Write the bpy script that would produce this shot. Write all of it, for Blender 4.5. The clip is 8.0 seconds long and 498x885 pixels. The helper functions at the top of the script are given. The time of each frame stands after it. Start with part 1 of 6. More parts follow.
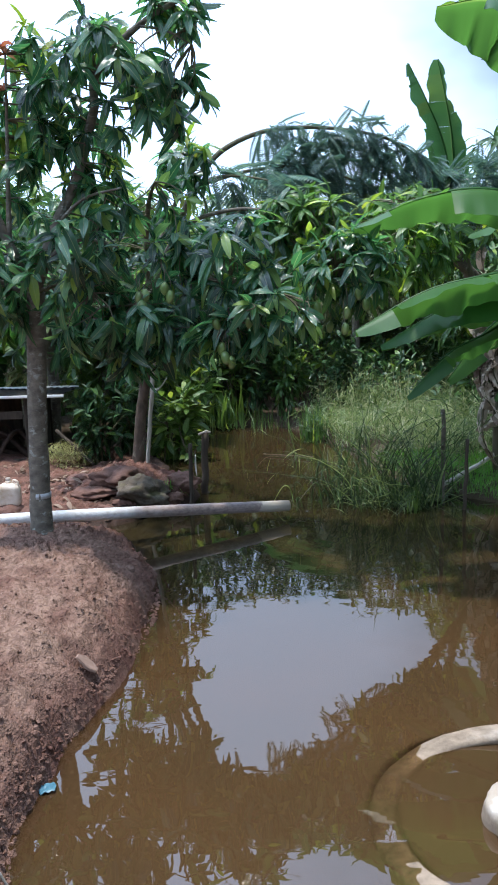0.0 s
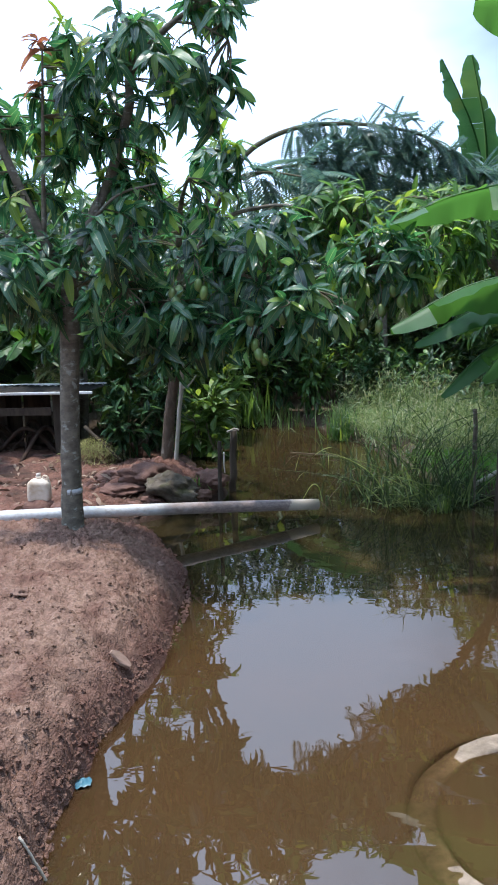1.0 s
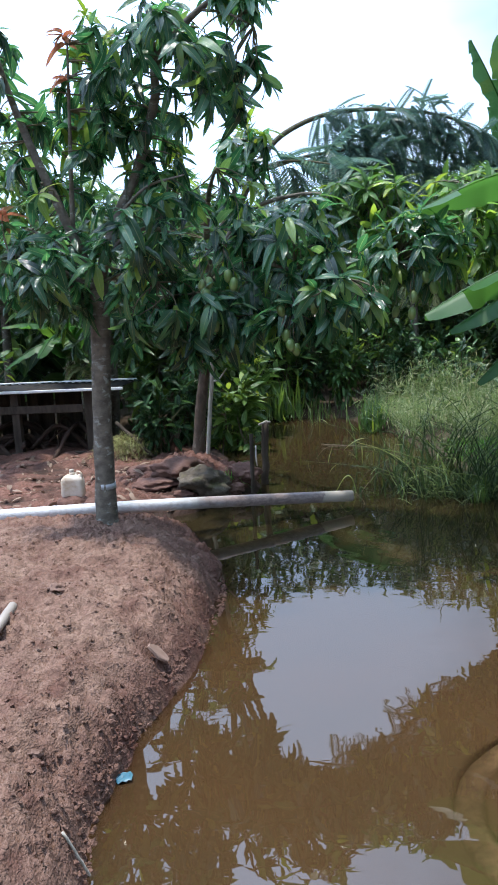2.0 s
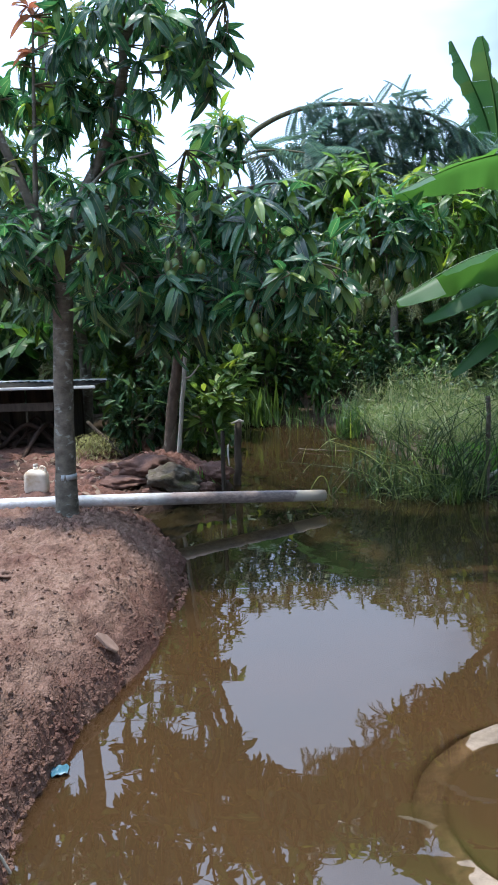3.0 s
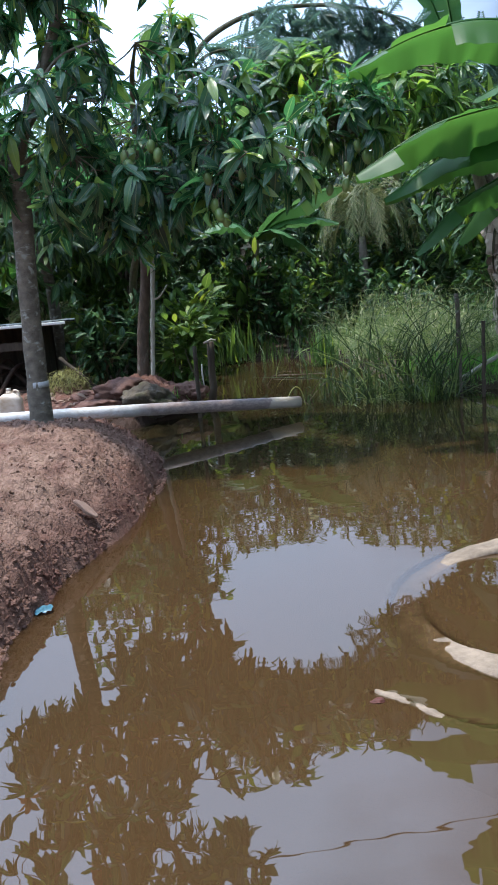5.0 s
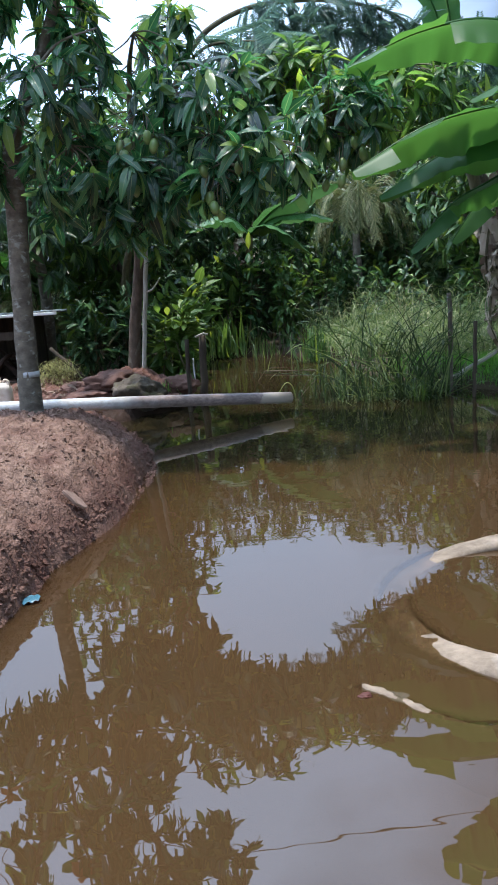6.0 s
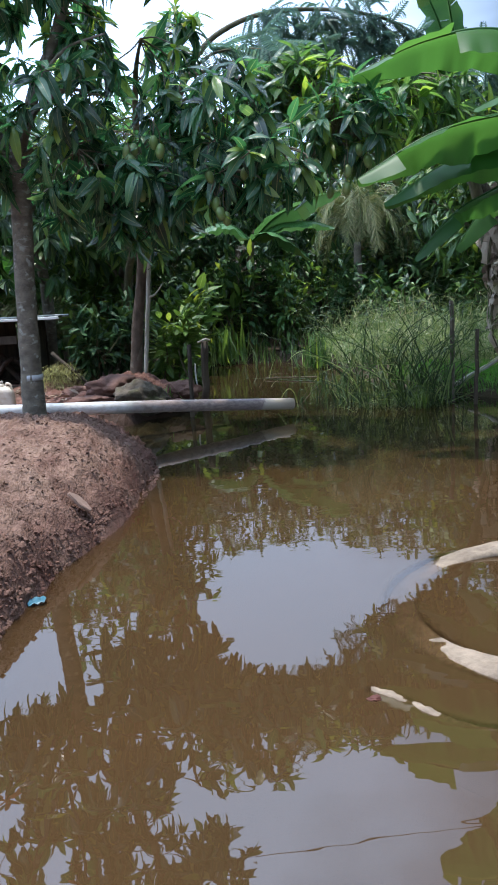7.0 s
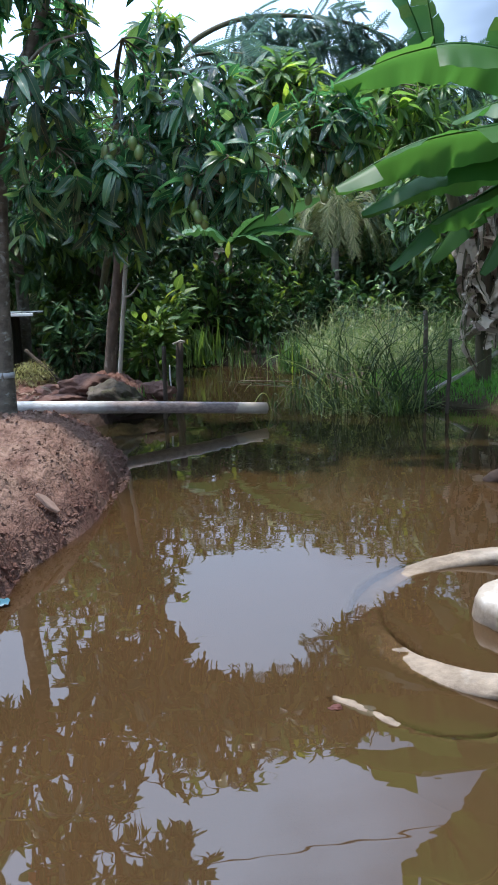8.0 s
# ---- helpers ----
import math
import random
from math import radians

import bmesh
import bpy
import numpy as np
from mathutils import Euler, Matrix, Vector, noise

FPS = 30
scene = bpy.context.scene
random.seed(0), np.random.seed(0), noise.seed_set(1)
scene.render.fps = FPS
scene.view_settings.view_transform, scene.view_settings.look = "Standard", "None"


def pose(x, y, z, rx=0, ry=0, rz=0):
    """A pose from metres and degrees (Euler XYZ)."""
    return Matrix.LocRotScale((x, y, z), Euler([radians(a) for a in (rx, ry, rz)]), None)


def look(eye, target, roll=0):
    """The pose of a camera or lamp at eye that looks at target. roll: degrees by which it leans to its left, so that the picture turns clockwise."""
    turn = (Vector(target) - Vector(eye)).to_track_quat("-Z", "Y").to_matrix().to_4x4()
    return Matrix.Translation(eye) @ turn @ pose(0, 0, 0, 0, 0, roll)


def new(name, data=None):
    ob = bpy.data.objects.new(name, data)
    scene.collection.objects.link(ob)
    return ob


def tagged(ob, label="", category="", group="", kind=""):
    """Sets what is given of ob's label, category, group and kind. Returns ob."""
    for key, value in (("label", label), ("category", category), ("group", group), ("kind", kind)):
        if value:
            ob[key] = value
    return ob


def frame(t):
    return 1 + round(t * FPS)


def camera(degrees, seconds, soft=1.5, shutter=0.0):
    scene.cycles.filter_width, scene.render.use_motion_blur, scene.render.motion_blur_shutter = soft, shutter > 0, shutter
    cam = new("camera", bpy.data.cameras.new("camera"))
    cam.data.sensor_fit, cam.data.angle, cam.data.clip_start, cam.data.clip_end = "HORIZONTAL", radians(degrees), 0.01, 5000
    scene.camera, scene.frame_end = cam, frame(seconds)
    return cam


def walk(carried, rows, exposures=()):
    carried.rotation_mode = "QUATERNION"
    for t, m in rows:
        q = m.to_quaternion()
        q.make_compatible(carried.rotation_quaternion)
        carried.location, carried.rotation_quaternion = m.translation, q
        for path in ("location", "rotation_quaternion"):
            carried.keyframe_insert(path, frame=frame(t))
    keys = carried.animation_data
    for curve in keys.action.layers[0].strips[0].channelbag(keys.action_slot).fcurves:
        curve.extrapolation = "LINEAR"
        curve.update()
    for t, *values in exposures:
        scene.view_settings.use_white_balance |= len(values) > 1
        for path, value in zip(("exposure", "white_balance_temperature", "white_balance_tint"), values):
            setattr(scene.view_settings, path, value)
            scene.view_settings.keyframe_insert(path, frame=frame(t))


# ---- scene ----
cam = camera(36.54, 8.0, 1.8)
# t, x, y, z, yaw, pitch, roll
ROWS = [
    (0.0, 0.000, 0.000, 1.779, -0.00, -10.28, 1.54),
    (0.5, -0.040, 0.031, 1.761, 2.01, -10.16, 1.28),
    (1.0, -0.067, 0.020, 1.766, 1.71, -10.31, 1.30),
    (1.5, -0.096, 0.013, 1.764, 3.32, -10.97, 2.47),
    (1.7, -0.107, 0.019, 1.755, 3.42, -10.51, 3.13),
    (2.8, -0.001, 0.198, 1.618, 4.61, -11.43, 0.60),
    (3.0, 0.008, 0.206, 1.534, 2.75, -9.31, 1.71),
    (3.5, 0.025, 0.219, 1.341, 2.27, -10.51, 3.13),
    (4.0, 0.046, 0.174, 1.139, 0.13, -7.42, 2.26),
    (4.5, 0.030, 0.171, 1.068, 1.03, -10.03, 4.16),
    (4.7, 0.044, 0.140, 1.047, 0.88, -11.59, 5.54),
    (5.8, 0.021, 0.080, 1.047, 0.19, -11.55, 3.05),
    (6.0, 0.030, 0.106, 1.038, 0.18, -11.94, 3.76),
    (6.5, 0.013, 0.109, 1.019, -1.70, -12.37, 1.96),
    (7.0, -0.006, 0.101, 1.025, 0.08, -11.37, 3.24),
    (7.5, 0.013, 0.106, 1.027, -0.68, -11.21, 3.58),
    (8.0, 0.010, 0.101, 1.041, -1.54, -11.32, 1.44),
]
walk(cam, [(t, pose(x, y, z, 90 + pitch, roll, yaw)) for t, x, y, z, yaw, pitch, roll in ROWS])

# ---- world, sun, exposure ----
SUN_DIR = Vector((-0.16, 0.06, 0.97)).normalized()
scene.view_settings.exposure = 0.0
world = bpy.data.worlds.new("sky")
scene.world = world
world.use_nodes = True
wt = world.node_tree
wt.nodes.clear()


def wnode(kind, **kw):
    n = wt.nodes.new(kind)
    for k, v in kw.items():
        n.inputs[k].default_value = v
    return n


sky = wt.nodes.new("ShaderNodeTexSky")
sky.sky_type = "NISHITA"
sky.sun_disc = False
sky.sun_elevation = math.asin(SUN_DIR.z)
sky.sun_rotation = math.atan2(SUN_DIR.x, SUN_DIR.y)
sky.dust_density = 0.8
sky.ozone_density = 0.3
tc = wt.nodes.new("ShaderNodeTexCoord")
stretch = wt.nodes.new("ShaderNodeMapping")
stretch.inputs["Scale"].default_value = (1.0, 1.0, 2.2)
stretch.inputs["Location"].default_value = (0.35, 0.1, 0.2)
clouds = wnode("ShaderNodeTexNoise", Scale=1.5, Detail=5.0, Roughness=0.55)
ramp = wt.nodes.new("ShaderNodeValToRGB")
ramp.color_ramp.elements[0].position = 0.34
ramp.color_ramp.elements[0].color = (0.12, 0.12, 0.12, 1)
ramp.color_ramp.elements[1].position = 0.60
skymul = wt.nodes.new("ShaderNodeVectorMath")
skymul.operation = "SCALE"
skymul.inputs[3].default_value = 0.13
# thin cloud, brighter round the hidden sun
dot = wt.nodes.new("ShaderNodeVectorMath")
dot.operation = "DOT_PRODUCT"
dot.inputs[1].default_value = SUN_DIR
pos = wt.nodes.new("ShaderNodeMath")
pos.operation = "MAXIMUM"
pos.inputs[1].default_value = 0.0
glow = wt.nodes.new("ShaderNodeMath")
glow.operation = "POWER"
glow.inputs[1].default_value = 2.0
amount = wt.nodes.new("ShaderNodeMath")
amount.operation = "MULTIPLY_ADD"
amount.inputs[1].default_value = 3.0
amount.inputs[2].default_value = 1.42
cloudc = wt.nodes.new("ShaderNodeVectorMath")
cloudc.operation = "SCALE"
cloudc.inputs[0].default_value = (0.685, 0.90, 1.29)
mixc = wt.nodes.new("ShaderNodeMix")
mixc.data_type = "RGBA"
bg = wt.nodes.new("ShaderNodeBackground")
bg.inputs["Strength"].default_value = 1.0
wout = wt.nodes.new("ShaderNodeOutputWorld")
L = wt.links.new
L(tc.outputs["Generated"], stretch.inputs["Vector"])
L(tc.outputs["Generated"], dot.inputs[0])
L(dot.outputs["Value"], pos.inputs[0])
L(pos.outputs[0], glow.inputs[0])
L(glow.outputs[0], amount.inputs[0])
L(amount.outputs[0], cloudc.inputs[3])
L(stretch.outputs[0], clouds.inputs["Vector"])
# the cloud thins out towards +x
sepd = wt.nodes.new("ShaderNodeSeparateXYZ")
thin = wt.nodes.new("ShaderNodeMath")
thin.operation = "MULTIPLY_ADD"
thin.inputs[1].default_value = -1.0
addc = wt.nodes.new("ShaderNodeMath")
addc.inputs[1].default_value = 0.18
L(tc.outputs["Generated"], sepd.inputs[0])
L(sepd.outputs[0], thin.inputs[0])
L(clouds.outputs["Fac"], thin.inputs[2])
L(thin.outputs[0], addc.inputs[0])
L(addc.outputs[0], ramp.inputs["Fac"])
L(sky.outputs[0], skymul.inputs[0])
L(ramp.outputs["Color"], mixc.inputs["Factor"])
L(skymul.outputs[0], mixc.inputs[6])
L(cloudc.outputs[0], mixc.inputs[7])
L(mixc.outputs[2], bg.inputs["Color"])
L(bg.outputs[0], wout.inputs["Surface"])

lamp = bpy.data.lights.new("sun", "SUN")
lamp.energy = 5.6
lamp.angle = radians(2.5)
lamp.color = (1.0, 0.95, 0.87)
sun = new("sun", lamp)
sun.matrix_world = look(SUN_DIR * 50, (0, 0, 0))

# ---- materials ----
def material(name):
    m = bpy.data.materials.new(name)
    m.use_nodes = True
    nt = m.node_tree
    nt.nodes.clear()
    out = nt.nodes.new("ShaderNodeOutputMaterial")
    return m, nt, out


def node(nt, kind, **kw):
    n = nt.nodes.new(kind)
    for k, v in kw.items():
        n.inputs[k.replace("_", " ")].default_value = v
    return n


def rgba(c):
    return (c[0], c[1], c[2], 1.0)


def mixrgb(nt, fac, a, b):
    """Colour mix; a and b are colours or sockets, fac a socket or number."""
    m = nt.nodes.new("ShaderNodeMix")
    m.data_type = "RGBA"
    for i, v in ((0, fac), (6, a), (7, b)):
        if isinstance(v, (int, float)):
            m.inputs[i].default_value = v
        elif isinstance(v, tuple):
            m.inputs[i].default_value = rgba(v)
        else:
            nt.links.new(v, m.inputs[i])
    return m.outputs[2]


def maprange(nt, socket, a, b, c=0.0, d=1.0):
    n = nt.nodes.new("ShaderNodeMapRange")
    n.inputs[1].default_value, n.inputs[2].default_value = a, b
    n.inputs[3].default_value, n.inputs[4].default_value = c, d
    nt.links.new(socket, n.inputs[0])
    return n.outputs[0]


def coords(nt, scale=(1, 1, 1), which="Object"):
    t = nt.nodes.new("ShaderNodeTexCoord")
    mp = nt.nodes.new("ShaderNodeMapping")
    mp.inputs["Scale"].default_value = scale
    nt.links.new(t.outputs[which], mp.inputs["Vector"])
    return mp.outputs[0]


def fbm(nt, vec, scale, detail=4.0, rough=0.55, dist=0.0):
    n = node(nt, "ShaderNodeTexNoise", Scale=scale, Detail=detail, Roughness=rough, Distortion=dist)
    if vec is not None:
        nt.links.new(vec, n.inputs["Vector"])
    return n.outputs["Fac"]


def bumped(nt, height, strength, dist):
    b = node(nt, "ShaderNodeBump", Strength=strength, Distance=dist)
    nt.links.new(height, b.inputs["Height"])
    return b


def chance(nt):
    """A random number for each object and each loose piece of a mesh."""
    oi = nt.nodes.new("ShaderNodeObjectInfo")
    ge = nt.nodes.new("ShaderNodeNewGeometry")
    ad = nt.nodes.new("ShaderNodeMath")
    ad.operation = "ADD"
    fr = nt.nodes.new("ShaderNodeMath")
    fr.operation = "FRACT"
    nt.links.new(oi.outputs["Random"], ad.inputs[0])
    nt.links.new(ge.outputs["Random Per Island"], ad.inputs[1])
    nt.links.new(ad.outputs[0], fr.inputs[0])
    return fr.outputs[0]


def mat_leaf(name, dark, light, young, rough=0.38, through_light=0.35, rib=(0.25, 0.34, 0.12), ribs=18.0, spec=0.5, blotch=0.25, rare=(0.82, 1.0), shine=1.9, vein=0.35):
    """A leaf: colour by piece, midrib and side veins along its UV, gloss, light through the blade."""
    m, nt, out = material(name)
    r = chance(nt)
    base = mixrgb(nt, maprange(nt, r, 0.0, 0.85), dark, light)
    base = mixrgb(nt, maprange(nt, r, rare[0], rare[1]), base, young)
    n1 = fbm(nt, coords(nt), 9.0)
    base = mixrgb(nt, maprange(nt, n1, 0.45, 0.75, 0.0, blotch), base, light)
    uv = nt.nodes.new("ShaderNodeTexCoord")
    sep = nt.nodes.new("ShaderNodeSeparateXYZ")
    nt.links.new(uv.outputs["UV"], sep.inputs[0])
    ab = nt.nodes.new("ShaderNodeMath")
    ab.operation = "ABSOLUTE"
    sb = nt.nodes.new("ShaderNodeMath")
    sb.operation = "SUBTRACT"
    sb.inputs[1].default_value = 0.5
    nt.links.new(sep.outputs[0], sb.inputs[0])
    nt.links.new(sb.outputs[0], ab.inputs[0])
    mid = maprange(nt, ab.outputs[0], 0.015, 0.05, 0.45, 0.0)
    base = mixrgb(nt, mid, base, rib)
    # side veins
    k = nt.nodes.new("ShaderNodeMath")
    k.operation = "MULTIPLY_ADD"
    k.inputs[1].default_value = -0.5
    nt.links.new(ab.outputs[0], k.inputs[0])
    nt.links.new(sep.outputs[1], k.inputs[2])
    k2 = nt.nodes.new("ShaderNodeMath")
    k2.operation = "MULTIPLY"
    k2.inputs[1].default_value = ribs * 6.283
    nt.links.new(k.outputs[0], k2.inputs[0])
    sn = nt.nodes.new("ShaderNodeMath")
    sn.operation = "SINE"
    nt.links.new(k2.outputs[0], sn.inputs[0])
    bp = bumped(nt, sn.outputs[0], vein, 0.002)
    p = node(nt, "ShaderNodeBsdfPrincipled", Roughness=rough)
    p.inputs["Specular IOR Level"].default_value = spec
    nt.links.new(base, p.inputs["Base Color"])
    nt.links.new(bp.outputs[0], p.inputs["Normal"])
    tr = nt.nodes.new("ShaderNodeBsdfTranslucent")
    hs = node(nt, "ShaderNodeHueSaturation", Hue=0.475, Saturation=1.1, Value=shine)
    nt.links.new(base, hs.inputs["Color"])
    nt.links.new(hs.outputs[0], tr.inputs["Color"])
    mx = nt.nodes.new("ShaderNodeMixShader")
    mx.inputs[0].default_value = through_light
    nt.links.new(p.outputs[0], mx.inputs[1])
    nt.links.new(tr.outputs[0], mx.inputs[2])
    nt.links.new(mx.outputs[0], out.inputs[0])
    return m


def mat_plain(name, a, b, scale=12.0, rough=0.8, bump=0.4, dist=0.01, stretch=(1, 1, 1), c=None, cscale=2.5, fine=5.0, spec=0.4, metal=0.0, crange=(0.5, 0.68)):
    """A rough two-tone surface with patches of a third colour and two scales of relief."""
    m, nt, out = material(name)
    vec = coords(nt, stretch)
    n1 = fbm(nt, vec, scale, 6.0, 0.6)
    col = mixrgb(nt, maprange(nt, n1, 0.32, 0.68), a, b)
    if c:
        n2 = fbm(nt, vec, cscale, 4.0, 0.6, 0.4)
        col = mixrgb(nt, maprange(nt, n2, crange[0], crange[1]), col, c)
    r = chance(nt)
    hv = node(nt, "ShaderNodeHueSaturation", Saturation=1.0)
    nt.links.new(maprange(nt, r, 0, 1, 0.85, 1.15), hv.inputs["Value"])
    nt.links.new(col, hv.inputs["Color"])
    n3 = fbm(nt, vec, scale * fine, 3.0, 0.6)
    sm = nt.nodes.new("ShaderNodeMath")
    sm.operation = "MULTIPLY_ADD"
    sm.inputs[1].default_value = 0.4
    nt.links.new(n3, sm.inputs[0])
    nt.links.new(n1, sm.inputs[2])
    bp = bumped(nt, sm.outputs[0], bump, dist)
    p = node(nt, "ShaderNodeBsdfPrincipled", Roughness=rough, Metallic=metal)
    p.inputs["Specular IOR Level"].default_value = spec
    nt.links.new(hv.outputs[0], p.inputs["Base Color"])
    nt.links.new(bp.outputs[0], p.inputs["Normal"])
    nt.links.new(p.outputs[0], out.inputs[0])
    return m


def mat_ground():
    m, nt, out = material("earth")
    vec = coords(nt)
    n1 = fbm(nt, vec, 3.0, 7.0, 0.62)
    turned = nt.nodes.new("ShaderNodeMapping")
    turned.inputs["Rotation"].default_value = (0, 0, radians(-32))
    turned.inputs["Scale"].default_value = (1.0, 1.7, 1.4)
    nt.links.new(vec, turned.inputs["Vector"])
    n2 = fbm(nt, turned.outputs[0], 26.0, 7.0, 0.72, 0.5)
    n3 = fbm(nt, vec, 160.0, 3.0, 0.6)
    n4 = fbm(nt, vec, 9.0, 5.0, 0.6)
    pale, brown, red = (0.2205, 0.1367, 0.1006), (0.1352, 0.06975, 0.0517), (0.1323, 0.05394, 0.0376)
    col = mixrgb(nt, maprange(nt, n4, 0.36, 0.62), brown, pale)
    col = mixrgb(nt, maprange(nt, n3, 0.35, 0.65, 0.0, 0.4), col, (0.1127, 0.05766, 0.04418))
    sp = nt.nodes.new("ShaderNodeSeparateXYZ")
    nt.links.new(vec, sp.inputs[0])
    # damp red clay by the waterline, slope shade in its colour; uneven upper edge
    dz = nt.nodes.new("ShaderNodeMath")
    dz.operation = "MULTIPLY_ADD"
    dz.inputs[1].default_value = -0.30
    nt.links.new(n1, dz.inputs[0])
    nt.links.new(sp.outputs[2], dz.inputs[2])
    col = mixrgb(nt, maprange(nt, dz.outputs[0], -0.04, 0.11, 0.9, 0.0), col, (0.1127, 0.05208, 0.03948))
    col = mixrgb(nt, maprange(nt, n1, 0.42, 0.62, 0.0, 0.45), col, (0.2666, 0.1786, 0.1335))
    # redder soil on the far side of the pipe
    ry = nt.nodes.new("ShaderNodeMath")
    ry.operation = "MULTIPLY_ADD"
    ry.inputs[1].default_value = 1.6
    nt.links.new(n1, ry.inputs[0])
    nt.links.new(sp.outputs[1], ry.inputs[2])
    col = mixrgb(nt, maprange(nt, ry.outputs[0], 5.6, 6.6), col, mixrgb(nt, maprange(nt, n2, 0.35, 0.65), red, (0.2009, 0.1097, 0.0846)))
    # shade of the hollow at the mound's foot, painted into the colour
    foot_shade = nt.nodes.new("ShaderNodeMath")
    foot_shade.operation = "MULTIPLY"
    nt.links.new(maprange(nt, dz.outputs[0], -0.07, 0.0, 0.95, 0.0), foot_shade.inputs[0])
    nt.links.new(maprange(nt, ry.outputs[0], 5.9, 6.3), foot_shade.inputs[1])
    col = mixrgb(nt, foot_shade.outputs[0], col, (0.0294, 0.0186, 0.01316))
    # dark grassy soil on the reed side
    side = nt.nodes.new("ShaderNodeVectorMath")
    side.operation = "DOT_PRODUCT"
    side.inputs[1].default_value = (0.75, 0.65, 0.0)
    nt.links.new(vec, side.inputs[0])
    wav = nt.nodes.new("ShaderNodeMath")
    wav.operation = "MULTIPLY_ADD"
    wav.inputs[1].default_value = 1.6
    nt.links.new(n1, wav.inputs[0])
    nt.links.new(side.outputs["Value"], wav.inputs[2])
    reeds = nt.nodes.new("ShaderNodeMath")
    reeds.operation = "MULTIPLY"
    nt.links.new(maprange(nt, wav.outputs[0], 5.3, 5.9), reeds.inputs[0])
    nt.links.new(maprange(nt, sp.outputs[0], 0.4, 0.9), reeds.inputs[1])
    col = mixrgb(nt, reeds.outputs[0], col, mixrgb(nt, n2, (0.035, 0.035, 0.016), (0.0637, 0.05115, 0.0282)))
    # leaf litter and dark soil under the far growth; shade is in the colour
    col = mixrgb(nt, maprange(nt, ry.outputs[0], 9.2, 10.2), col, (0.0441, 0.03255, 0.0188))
    warp = nt.nodes.new("ShaderNodeVectorMath")
    warp.operation = "MULTIPLY_ADD"
    wn = node(nt, "ShaderNodeTexNoise", Scale=30.0, Detail=3.0)
    nt.links.new(vec, wn.inputs["Vector"])
    nt.links.new(wn.outputs["Color"], warp.inputs[0])
    warp.inputs[1].default_value = (0.03, 0.03, 0.03)
    nt.links.new(vec, warp.inputs[2])
    soft = nt.nodes.new("ShaderNodeMath")
    soft.operation = "MULTIPLY_ADD"
    soft.inputs[1].default_value = 0.16
    soft.inputs[2].default_value = 0.42
    nt.links.new(n2, soft.inputs[0])
    height = soft.outputs[0]
    for scale, share in ((38.0, 0.26), (100.0, 0.24)):
        vo = node(nt, "ShaderNodeTexVoronoi", Scale=scale)
        nt.links.new(warp.outputs[0], vo.inputs["Vector"])
        h = nt.nodes.new("ShaderNodeMath")
        h.operation = "MULTIPLY_ADD"
        h.inputs[1].default_value = -share
        nt.links.new(vo.outputs["Distance"], h.inputs[0])
        nt.links.new(height, h.inputs[2])
        height = h.outputs[0]
    # low spots between the clods darkened, crevice shade put into the colour
    col = mixrgb(nt, maprange(nt, height, 0.14, 0.30, 0.5, 0.0), col, (0.0539, 0.0279, 0.02068))
    bp = bumped(nt, height, 1.0, 0.022)
    p = node(nt, "ShaderNodeBsdfPrincipled", Roughness=0.92)
    p.inputs["Specular IOR Level"].default_value = 0.25
    nt.links.new(col, p.inputs["Base Color"])
    nt.links.new(bp.outputs[0], p.inputs["Normal"])
    nt.links.new(p.outputs[0], out.inputs[0])
    return m


